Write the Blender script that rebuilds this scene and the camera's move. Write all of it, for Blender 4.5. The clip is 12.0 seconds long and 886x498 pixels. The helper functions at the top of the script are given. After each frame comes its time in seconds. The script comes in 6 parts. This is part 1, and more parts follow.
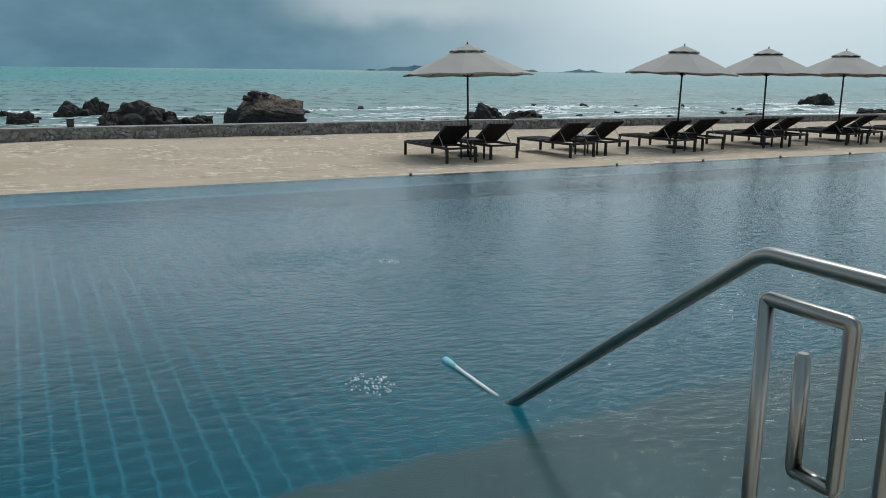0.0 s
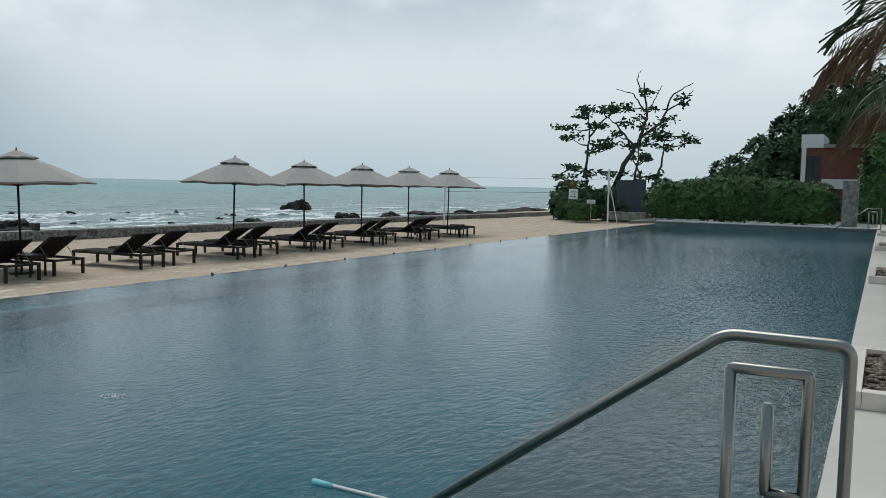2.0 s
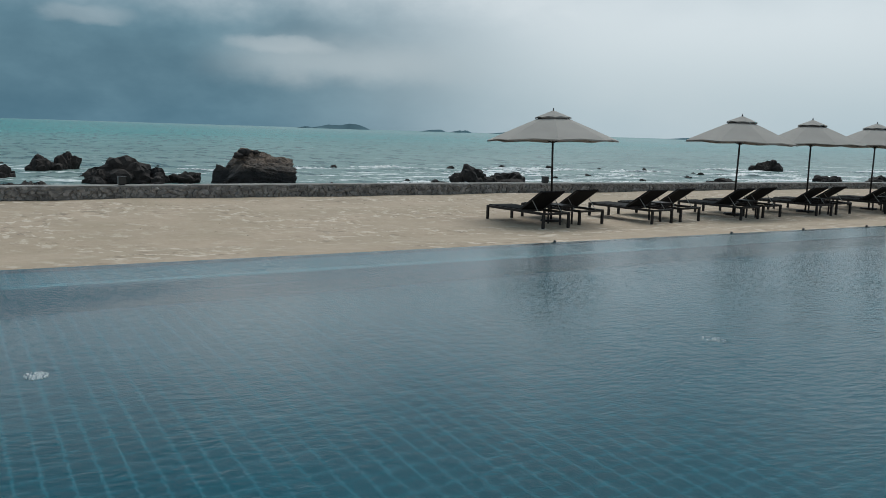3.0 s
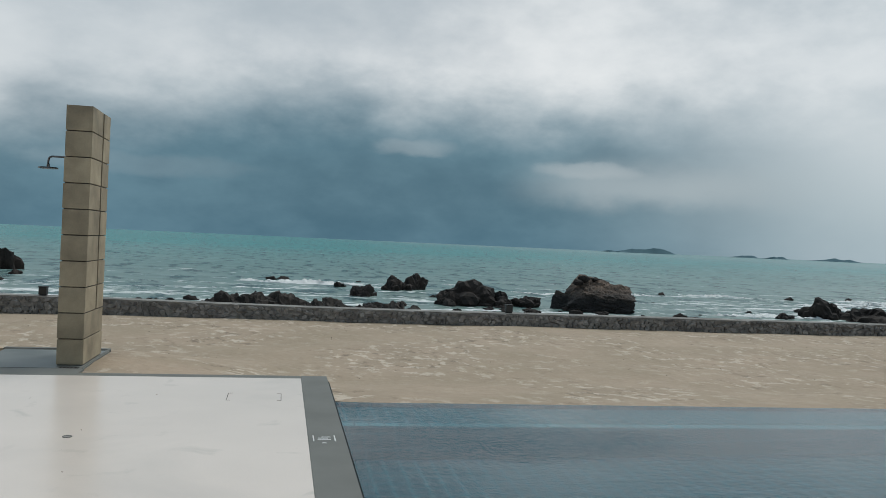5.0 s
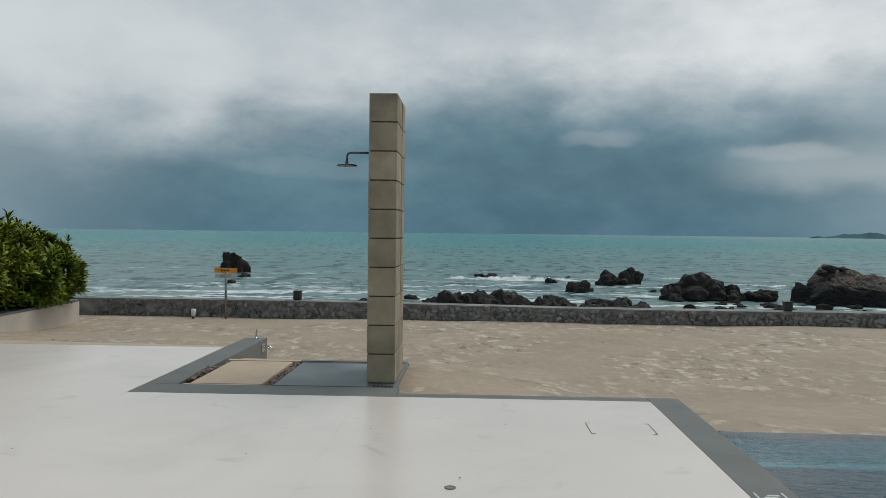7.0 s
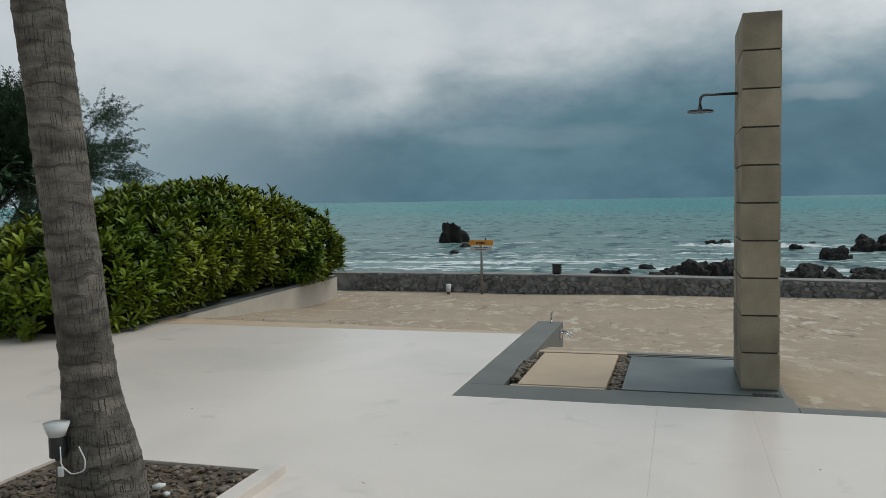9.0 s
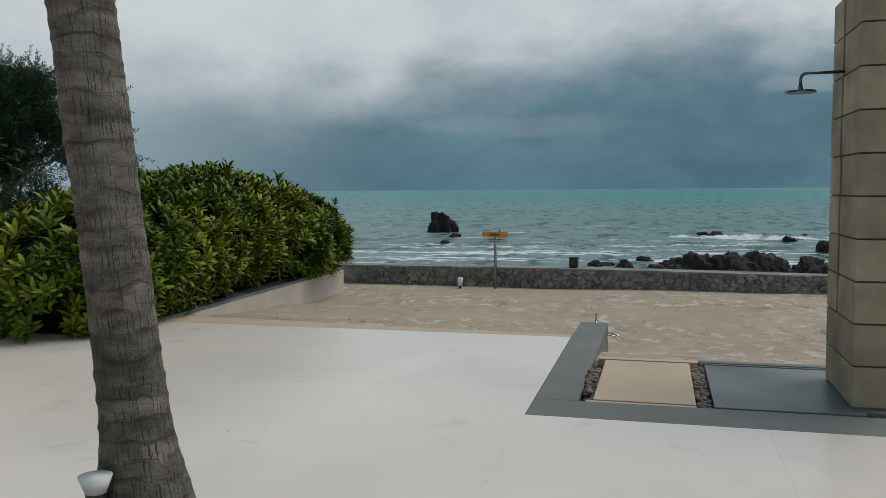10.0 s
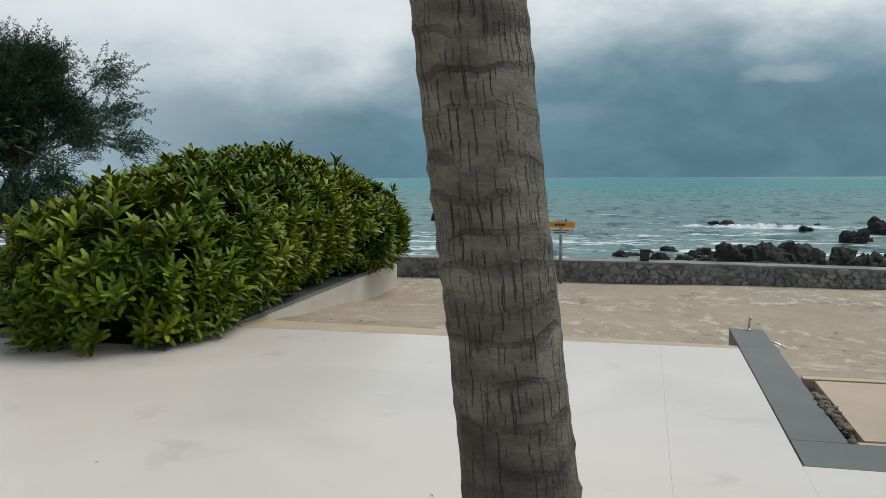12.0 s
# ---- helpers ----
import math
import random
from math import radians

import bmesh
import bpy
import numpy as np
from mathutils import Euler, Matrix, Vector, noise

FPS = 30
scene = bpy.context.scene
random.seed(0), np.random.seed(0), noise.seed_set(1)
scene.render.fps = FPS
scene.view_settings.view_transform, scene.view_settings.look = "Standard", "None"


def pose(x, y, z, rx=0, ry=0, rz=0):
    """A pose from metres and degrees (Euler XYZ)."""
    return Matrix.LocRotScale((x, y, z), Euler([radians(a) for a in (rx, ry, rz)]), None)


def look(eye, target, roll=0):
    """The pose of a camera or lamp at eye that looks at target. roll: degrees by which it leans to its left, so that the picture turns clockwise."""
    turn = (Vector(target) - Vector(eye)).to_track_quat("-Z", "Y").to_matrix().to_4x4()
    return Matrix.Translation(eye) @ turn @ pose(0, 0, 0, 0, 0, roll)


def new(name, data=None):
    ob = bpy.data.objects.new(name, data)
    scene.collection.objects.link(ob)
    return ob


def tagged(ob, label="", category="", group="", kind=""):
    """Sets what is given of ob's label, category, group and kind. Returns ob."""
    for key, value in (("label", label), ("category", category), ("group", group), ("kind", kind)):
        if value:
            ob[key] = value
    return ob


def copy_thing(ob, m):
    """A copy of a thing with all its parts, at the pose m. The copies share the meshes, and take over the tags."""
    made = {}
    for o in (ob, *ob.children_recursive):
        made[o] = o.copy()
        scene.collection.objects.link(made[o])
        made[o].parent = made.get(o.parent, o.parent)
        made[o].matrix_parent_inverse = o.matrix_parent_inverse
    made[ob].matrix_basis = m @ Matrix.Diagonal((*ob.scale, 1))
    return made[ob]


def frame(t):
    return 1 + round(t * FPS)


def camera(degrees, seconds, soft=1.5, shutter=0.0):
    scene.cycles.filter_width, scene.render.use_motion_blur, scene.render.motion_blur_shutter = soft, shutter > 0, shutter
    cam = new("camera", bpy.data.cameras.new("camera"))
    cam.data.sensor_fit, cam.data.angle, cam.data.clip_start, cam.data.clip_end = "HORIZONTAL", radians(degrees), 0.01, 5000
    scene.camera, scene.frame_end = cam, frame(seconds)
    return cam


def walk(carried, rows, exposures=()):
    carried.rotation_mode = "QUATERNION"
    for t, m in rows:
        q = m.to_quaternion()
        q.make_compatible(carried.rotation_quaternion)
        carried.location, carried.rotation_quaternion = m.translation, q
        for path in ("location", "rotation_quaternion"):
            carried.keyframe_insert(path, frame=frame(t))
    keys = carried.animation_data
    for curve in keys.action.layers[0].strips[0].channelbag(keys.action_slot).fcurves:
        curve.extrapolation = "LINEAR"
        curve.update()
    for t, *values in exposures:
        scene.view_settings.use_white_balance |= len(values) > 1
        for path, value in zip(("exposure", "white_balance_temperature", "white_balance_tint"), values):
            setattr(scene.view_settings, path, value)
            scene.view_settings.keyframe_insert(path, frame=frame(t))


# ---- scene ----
cam = camera(56.2, 12.0, 0.85)
PATH = [
    (0, (1.933, -1.014, 1.318), (2.821, 0.727, 0.897), 0.6),
    (0.5, (1.513, -0.517, 1.324), (2.471, 1.214, 1.032), 3.7),
    (1, (1.117, -0.284, 1.334), (2.231, 1.335, 0.962), -1.3),
    (1.5, (0.833, -0.004, 1.303), (2.221, 1.406, 1.011), -0.2),
    (2, (0.373, 0.209, 1.371), (2.135, 1.142, 1.217), 1.2),
    (2.1, (0.314, 0.275, 1.361), (2.127, 1.108, 1.222), 0.2),
    (2.3, (0.191, 0.386, 1.354), (2.008, 1.198, 1.16), 2.7),
    (2.5, (-0.023, 0.494, 1.368), (1.659, 1.548, 1.13), 4.2),
    (3, (-0.743, 0.77, 1.356), (0.297, 2.455, 1.075), 1.8),
    (3.5, (-1.350, 0.930, 1.440), (-0.879, 2.862, 1.219), -1.0),
    (3.7, (-1.520, 0.773, 1.438), (-1.190, 2.724, 1.144), -1.45),
    (5.3, (-2.696, 1.945, 1.521), (-2.311, 3.908, 1.541), 2.8),
    (5.5, (-2.831, 2.112, 1.493), (-2.496, 4.083, 1.504), -0.1),
    (6, (-3.172, 2.501, 1.487), (-2.936, 4.487, 1.534), 0.7),
    (6.5, (-3.522, 2.832, 1.495), (-3.459, 4.831, 1.494), -0.3),
    (6.7, (-3.656, 2.987, 1.49), (-3.645, 4.987, 1.473), 0.1),
    (8.3, (-4.745, 4.203, 1.472), (-5.104, 6.168, 1.368), 0.4),
    (8.5, (-4.918, 4.348, 1.453), (-5.325, 6.305, 1.381), -0.2),
    (8.6, (-4.989, 4.404, 1.454), (-5.485, 6.34, 1.394), -1.2),
    (9, (-5.312, 4.657, 1.473), (-5.863, 6.576, 1.357), -0.9),
    (9.5, (-5.72, 4.993, 1.464), (-6.326, 6.892, 1.295), 0.4),
    (10, (-6.128, 5.299, 1.484), (-6.634, 7.229, 1.341), -0.4),
    (10.5, (-6.504, 5.598, 1.444), (-6.925, 7.55, 1.329), -0.9),
    (11, (-6.939, 5.869, 1.442), (-7.444, 7.798, 1.3), -0.2),
    (11.5, (-7.355, 6.063, 1.461), (-7.816, 7.997, 1.249), -0.4),
    (12, (-7.768, 6.266, 1.453), (-8.241, 8.201, 1.281), -0.2),
]
EXPOSURES = [(0.0, 0.36, 6130, 5), (0.5, 0.55, 6150, 5), (1.0, 0.40, 6150, 5), (1.5, 0.45, 6150, 6), (2.0, 0.2, 6150, 6), (2.5, 0.10, 6150, 5), (3.0, 0.12, 6130, 5), (3.5, 0.15, 6130, 5), (5.5, -0.05, 6250, 6), (9.0, -0.10, 6220, 5), (11.0, -0.15, 6220, 6), (12.0, 0.22, 6220, 6)]
walk(cam, [(t, look(eye, target, roll)) for t, eye, target, roll in PATH], EXPOSURES)

# ---------------------------------------------------------------- world and sun
world = bpy.data.worlds.new("overcast_sky")
scene.world = world
world.use_nodes = True
WT = world.node_tree
WN, WL = WT.nodes, WT.links
WN.clear()


def wmath(op, a, b=None, c=None, clamp=False):
    n = WN.new("ShaderNodeMath")
    n.operation, n.use_clamp = op, clamp
    for k, v in enumerate((a, b, c)):
        if v is None:
            continue
        if isinstance(v, (int, float)):
            n.inputs[k].default_value = v
        else:
            WL.new(v, n.inputs[k])
    return n.outputs[0]


def wmix(f, a, b):
    n = WN.new("ShaderNodeMix")
    n.data_type = "RGBA"
    for sock, v in ((n.inputs[0], f), (n.inputs[6], a), (n.inputs[7], b)):
        if isinstance(v, (tuple, int, float)):
            sock.default_value = v
        else:
            WL.new(v, sock)
    return n.outputs[2]


def wsmooth(v, lo, hi):
    n = WN.new("ShaderNodeMapRange")
    n.interpolation_type = "SMOOTHSTEP"
    WL.new(v, n.inputs[0])
    n.inputs[1].default_value, n.inputs[2].default_value = lo, hi
    return n.outputs[0]


SUN_EL, SUN_AZ = radians(58), radians(52)
w_dir = WN.new("ShaderNodeTexCoord").outputs["Generated"]
w_sep = WN.new("ShaderNodeSeparateXYZ")
WL.new(w_dir, w_sep.inputs[0])
wx, wy, wz = w_sep.outputs
w_sky = WN.new("ShaderNodeTexSky")
w_sky.sky_type, w_sky.sun_disc = "NISHITA", False
w_sky.sun_elevation, w_sky.sun_rotation = SUN_EL, SUN_AZ
w_sky.air_density, w_sky.dust_density = 1.5, 3.0
w_plane = WN.new("ShaderNodeCombineXYZ")
WL.new(wmath("MULTIPLY", wx, 3.0), w_plane.inputs[0])
WL.new(wmath("MULTIPLY", wy, 3.0), w_plane.inputs[1])
WL.new(wmath("MULTIPLY", wz, 5.6), w_plane.inputs[2])


def wnoise(scale, detail, rough, offset, warp=0.0):
    m = WN.new("ShaderNodeMapping")
    m.inputs["Location"].default_value = offset
    WL.new(w_plane.outputs[0], m.inputs[0])
    n = WN.new("ShaderNodeTexNoise")
    n.inputs["Scale"].default_value, n.inputs["Detail"].default_value = scale, detail
    n.inputs["Roughness"].default_value, n.inputs["Distortion"].default_value = rough, warp
    WL.new(m.outputs[0], n.inputs["Vector"])
    return n.outputs[0]


n_big = wnoise(0.55, 4.0, 0.5, (3.1, 1.7, 0.0))
n_mid = wnoise(1.4, 6.5, 0.56, (7.3, 2.2, 0.0))
n_fine = wnoise(4.0, 5.0, 0.55, (1.3, 9.2, 0.0))
w_az = wmath("ARCTAN2", wx, wy)
# a rain front over the open sea: dark and low around north, thinning to the east
w_front = wmath("MULTIPLY", wsmooth(w_az, -0.85, -0.25), wmath("SUBTRACT", 1.0, wsmooth(w_az, 0.27, 0.74)))
# the front's upper edge is ragged, and lower in the north-west than in the north
w_edge = wmath("ADD", 0.088, wmath("MULTIPLY", wsmooth(w_az, -0.42, 0.02), 0.062))
w_h = wmath("ADD", wz, wmath("ADD", wmath("MULTIPLY", wmath("SUBTRACT", n_mid, 0.5), 0.10), wmath("MULTIPLY", wmath("SUBTRACT", n_fine, 0.5), 0.045)))
w_low = wmath("SUBTRACT", 1.0, wsmooth(wmath("SUBTRACT", w_h, w_edge), -0.045, 0.075))
w_cloud = wsmooth(wmath("ADD", wmath("MULTIPLY", n_big, 0.52), wmath("ADD", wmath("MULTIPLY", n_mid, 0.34), wmath("MULTIPLY", n_fine, 0.14))), 0.38, 0.62)
w_top = wmix(w_cloud, (0.52, 0.555, 0.59, 1), (0.90, 0.885, 0.88, 1))
w_top = wmix(wmath("MULTIPLY", wmath("SUBTRACT", 1.0, wsmooth(w_az, -0.25, 0.18)), 0.36), w_top, (0.45, 0.505, 0.55, 1))
w_east = wsmooth(w_az, 0.24, 0.85)
w_haze = wmix(wsmooth(wz, 0.0, 0.14), (0.34, 0.43, 0.48, 1), (0.50, 0.56, 0.60, 1))
w_haze = wmix(w_east, w_haze, wmix(wsmooth(wz, 0.0, 0.14), (0.47, 0.55, 0.59, 1), (0.70, 0.73, 0.75, 1)))
w_top = wmix(wmath("MULTIPLY", w_east, 0.6), w_top, wmix(wsmooth(n_mid, 0.34, 0.66), (0.44, 0.51, 0.56, 1), (0.84, 0.85, 0.86, 1)))
w_haze = wmix(wmath("MULTIPLY", w_cloud, 0.35), w_haze, (0.62, 0.65, 0.67, 1))
w_dark = wmix(wsmooth(n_mid, 0.35, 0.7), (0.066, 0.150, 0.208, 1), (0.130, 0.240, 0.305, 1))
w_col = wmix(w_low, w_top, w_haze)
w_col = wmix(wmath("MULTIPLY", wmath("MULTIPLY", w_low, w_front), 0.95), w_col, w_dark)
# small lit puffs on the face of the front
for az0, z0, wide, tall, lift in ((0.155, 0.113, 0.05, 0.010, 0.30), (0.36, 0.092, 0.05, 0.011, 0.45), (-0.16, 0.075, 0.12, 0.012, 0.12)):
    du = wmath("DIVIDE", wmath("ADD", wmath("SUBTRACT", w_az, az0), wmath("MULTIPLY", wmath("SUBTRACT", n_mid, 0.5), 0.12)), wide)
    dv = wmath("DIVIDE", wmath("ADD", wmath("SUBTRACT", wz, z0), wmath("MULTIPLY", wmath("SUBTRACT", n_fine, 0.5), 0.03)), tall)
    puff = wmath("SUBTRACT", 1.0, wsmooth(wmath("ADD", wmath("MULTIPLY", du, du), wmath("MULTIPLY", dv, dv)), 0.1, 1.6))
    w_col = wmix(wmath("MULTIPLY", puff, lift), w_col, (0.52, 0.55, 0.57, 1))
# a lit bank of cloud low in the north-north-east
w_hb = wmath("ADD", wz, wmath("MULTIPLY", wmath("SUBTRACT", n_fine, 0.5), 0.035))
w_bank = wmath("MULTIPLY", wmath("MULTIPLY", wsmooth(w_az, 0.24, 0.38), wmath("SUBTRACT", 1.0, wsmooth(w_az, 0.46, 0.66))), wmath("MULTIPLY", wsmooth(w_hb, 0.040, 0.070), wmath("SUBTRACT", 1.0, wsmooth(w_hb, 0.074, 0.120))))
w_col = wmix(wmath("MULTIPLY", w_bank, 0.6), w_col, (0.50, 0.54, 0.56, 1))
# overhead the cloud base is thicker and bluer than near the horizon
w_col = wmix(wmath("MULTIPLY", wsmooth(wz, 0.27, 0.42), 0.92), w_col, wmix(w_cloud, (0.13, 0.225, 0.295, 1), (0.27, 0.365, 0.44, 1)))
# broad glow round the sun's bearing, added out of view to lift ground light
w_dot = WN.new("ShaderNodeVectorMath")
w_dot.operation = "DOT_PRODUCT"
w_dot.inputs[1].default_value = (math.sin(SUN_AZ) * math.cos(SUN_EL), math.cos(SUN_AZ) * math.cos(SUN_EL), math.sin(SUN_EL))
WL.new(w_dir, w_dot.inputs[0])
w_col = wmix(wmath("MULTIPLY", wsmooth(w_dot.outputs["Value"], 0.76, 0.995), 0.95), w_col, (1.02, 1.02, 1.00, 1))
bg_cloud, bg_sky = WN.new("ShaderNodeBackground"), WN.new("ShaderNodeBackground")
WL.new(w_col, bg_cloud.inputs[0])
bg_cloud.inputs[1].default_value = 0.95
WL.new(w_sky.outputs[0], bg_sky.inputs[0])
bg_sky.inputs[1].default_value = 0.05
w_mixs = WN.new("ShaderNodeMixShader")
w_mixs.inputs[0].default_value = 0.93
WL.new(bg_sky.outputs[0], w_mixs.inputs[1])
WL.new(bg_cloud.outputs[0], w_mixs.inputs[2])
WL.new(w_mixs.outputs[0], WN.new("ShaderNodeOutputWorld").inputs[0])

sun = new("sun", bpy.data.lights.new("sun", "SUN"))
sun.data.energy, sun.data.angle, sun.data.color = 1.5, radians(40), (1.0, 0.96, 0.90)
sun.matrix_world = look((math.sin(SUN_AZ) * math.cos(SUN_EL) * 50, math.cos(SUN_AZ) * math.cos(SUN_EL) * 50, math.sin(SUN_EL) * 50), (0, 0, 0))


# ---------------------------------------------------------------- materials
def mat(name, col, rough=0.6, metal=0.0, var=0.15, scale=3.0, fine=40.0, bump=0.15, dist=0.01, col2=None, stretch=(1, 1, 1), island=0.0, per_object=0.0, spec=0.5, coords="Object"):
    """A surface with stains at one scale, grain at another, and relief from both."""
    m = bpy.data.materials.new(name)
    m.use_nodes = True
    N, L = m.node_tree.nodes, m.node_tree.links
    b = N["Principled BSDF"]
    b.inputs["Roughness"].default_value, b.inputs["Metallic"].default_value = rough, metal
    b.inputs["Specular IOR Level"].default_value = spec
    tc, mp = N.new("ShaderNodeTexCoord"), N.new("ShaderNodeMapping")
    mp.inputs["Scale"].default_value = stretch
    if coords == "World":
        L.new(N.new("ShaderNodeNewGeometry").outputs["Position"], mp.inputs[0])
    else:
        L.new(tc.outputs[coords], mp.inputs[0])
    n1, n2 = N.new("ShaderNodeTexNoise"), N.new("ShaderNodeTexNoise")
    for n, s, d in ((n1, scale, 5.0), (n2, fine, 3.0)):
        n.inputs["Scale"].default_value, n.inputs["Detail"].default_value = s, d
        L.new(mp.outputs[0], n.inputs["Vector"])
    ramp = N.new("ShaderNodeMapRange")
    ramp.inputs[1].default_value, ramp.inputs[2].default_value = 0.3, 0.7
    L.new(n1.outputs[0], ramp.inputs[0])
    mix = N.new("ShaderNodeMix")
    mix.data_type = "RGBA"
    c2 = col2 or tuple(c * (1 - 1.6 * var) for c in col)
    mix.inputs[6].default_value, mix.inputs[7].default_value = (*col, 1), (*c2, 1)
    L.new(ramp.outputs[0], mix.inputs[0])
    hsv = N.new("ShaderNodeHueSaturation")
    L.new(mix.outputs[2], hsv.inputs["Color"])
    val = N.new("ShaderNodeMath")
    val.operation, val.inputs[1].default_value, val.inputs[2].default_value = "MULTIPLY_ADD", var * 1.2, 1 - var * 0.6
    L.new(n2.outputs[0], val.inputs[0])
    last = val.outputs[0]
    for amount, node, sock in ((island, "ShaderNodeNewGeometry", "Random Per Island"), (per_object, "ShaderNodeObjectInfo", "Random")):
        if amount:
            r, a = N.new(node), N.new("ShaderNodeMath")
            a.operation, a.inputs[1].default_value, a.inputs[2].default_value = "MULTIPLY_ADD", amount, 1 - amount / 2
            L.new(r.outputs[sock], a.inputs[0])
            p = N.new("ShaderNodeMath")
            p.operation = "MULTIPLY"
            L.new(last, p.inputs[0]), L.new(a.outputs[0], p.inputs[1])
            last = p.outputs[0]
    L.new(last, hsv.inputs["Value"])
    L.new(hsv.outputs[0], b.inputs["Base Color"])
    if bump:
        bp, add = N.new("ShaderNodeBump"), N.new("ShaderNodeMath")
        add.operation, add.inputs[1].default_value = "MULTIPLY_ADD", 0.4
        L.new(n2.outputs[0], add.inputs[0]), L.new(n1.outputs[0], add.inputs[2])
        bp.inputs["Strength"].default_value, bp.inputs["Distance"].default_value = bump, dist
        L.new(add.outputs[0], bp.inputs["Height"]), L.new(bp.outputs[0], b.inputs["Normal"])
    return m


M_DECK = mat("pale_smooth_screed", (0.79, 0.692, 0.622), 0.26, var=0.06, scale=0.7, fine=90, bump=0.03, dist=0.002, coords="World")
M_GREY = mat("grey_washed_stone", (0.186, 0.186, 0.172), 0.6, spec=0.25, var=0.12, scale=2.0, fine=160, bump=0.1, dist=0.003, coords="World")
M_STEP = mat("brown_grey_step_tile", (0.042, 0.068, 0.072), 0.6, var=0.15, scale=2.0, fine=30, bump=0, spec=0.04, coords="World")
M_SLATE = mat("dark_wet_stone", (0.088, 0.100, 0.094), 0.36, spec=0.3, var=0.3, col2=(0.190, 0.200, 0.190), scale=1.4, fine=140, bump=0.06, dist=0.002)
M_BEIGE = mat("beige_washed_stone", (0.55, 0.41, 0.285), 0.6, var=0.1, scale=2.5, fine=200, bump=0.1, dist=0.002)
M_BLOCK = mat("sandstone_block", (0.40, 0.334, 0.232), 0.75, var=0.3, scale=3.0, fine=70, bump=0.25, dist=0.004, per_object=0.32)
# poolside screed: the shadow lying on it is put into this darker beige
M_LOWDECK = mat("shaded_beige_screed", (0.52, 0.475, 0.42), 0.55, var=0.1, scale=0.9, fine=80, bump=0.04, dist=0.002, coords="World")
# near-black for the tray's sunken bed and the drain bars
M_GAP = mat("dark_gap", (0.022, 0.02, 0.018), 0.8, var=0.3)
M_TREELEAF = mat("feathery_tree_leaf", (0.060, 0.100, 0.056), 0.7, var=0.3, scale=0.6, fine=4, bump=0, island=0.7, spec=0.2, coords="World")
M_LITTER = mat("dry_leaf_litter", (0.15, 0.105, 0.065), 0.9, var=0.3, bump=0, island=1.0)
M_MORTAR = mat("dark_joint", (0.10, 0.085, 0.07), 0.9, var=0.2)
M_SAND = mat("wet_sand", (0.415, 0.318, 0.234), 0.9, var=0.2, scale=0.7, fine=9, bump=0.8, dist=0.05, col2=(0.345, 0.272, 0.192), coords="World")
M_STONE = mat("rubble_stone", (0.30, 0.285, 0.27), 0.85, var=0.55, scale=7.0, fine=60, bump=0.9, dist=0.03, col2=(0.098, 0.094, 0.092), per_object=0.6, coords="World")
M_STONES = mat("rubble_stone_far", (0.30, 0.285, 0.27), 0.85, var=0.55, scale=7.0, fine=60, bump=0.9, dist=0.03, col2=(0.098, 0.094, 0.092), island=0.6, coords="World")
M_WALLMORTAR = mat("wall_mortar", (0.34, 0.32, 0.295), 0.9, var=0.5, scale=5.0, fine=30, bump=0.9, dist=0.03, col2=(0.13, 0.125, 0.12), coords="World")
M_ROCK = mat("black_basalt", (0.020, 0.018, 0.018), 0.85, var=0.45, scale=1.2, fine=9, bump=0.9, dist=0.12, col2=(0.034, 0.026, 0.022), spec=0.25, coords="World")
M_SHOREROCK = mat("brown_shore_rock", (0.060, 0.050, 0.043), 0.85, var=0.5, scale=1.5, fine=10, bump=0.9, dist=0.12, col2=(0.022, 0.019, 0.018), spec=0.25, coords="World")
M_BROWNROCK = mat("brown_boulder_rock", (0.215, 0.150, 0.110), 0.85, var=0.6, scale=2.2, fine=12, bump=1.0, dist=0.25, col2=(0.040, 0.032, 0.028), stretch=(1, 1, 2.2), coords="World")
M_STEEL = mat("brushed_steel", (0.31, 0.300, 0.275), 0.32, 1.0, var=0.06, scale=6, fine=120, bump=0.03, dist=0.001)
M_CHROME = mat("chrome", (0.65, 0.65, 0.66), 0.12, 1.0, var=0.03, bump=0)
M_DARKCHROME = mat("dark_chrome", (0.13, 0.13, 0.135), 0.3, 1.0, var=0.1, bump=0)
M_FRAME = mat("dark_aluminium", (0.018, 0.016, 0.016), 0.5, 0.0, spec=0.25, var=0.1, bump=0.05, dist=0.001)
M_WEAVE = mat("black_mesh_fabric", (0.014, 0.0135, 0.015), 0.85, spec=0.15, var=0.2, fine=220, bump=0.3, dist=0.001)
M_CANVAS = mat("taupe_canvas", (0.35, 0.322, 0.296), 0.9, var=0.08, scale=2, fine=150, bump=0.08, dist=0.002)
M_BARK = mat("palm_bark", (0.212, 0.190, 0.155), 0.9, var=0.6, scale=8.0, fine=70, bump=0.9, dist=0.014, col2=(0.062, 0.050, 0.040), stretch=(1, 1, 2.2))
M_WOOD = mat("grey_tree_bark", (0.085, 0.072, 0.060), 0.9, var=0.3, scale=3, fine=20, bump=0.4)
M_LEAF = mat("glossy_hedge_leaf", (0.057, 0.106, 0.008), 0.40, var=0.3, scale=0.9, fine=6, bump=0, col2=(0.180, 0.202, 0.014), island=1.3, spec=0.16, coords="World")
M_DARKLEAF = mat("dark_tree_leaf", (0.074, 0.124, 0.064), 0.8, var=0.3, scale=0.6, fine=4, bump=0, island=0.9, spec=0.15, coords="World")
# shade between the hedge leaves is put into this dark core colour
M_SHADELEAF = mat("hedge_gap_shade", (0.030, 0.052, 0.014), 0.8, var=0.4, scale=6, fine=30, bump=0.9, dist=0.05, spec=0.1, coords="World")
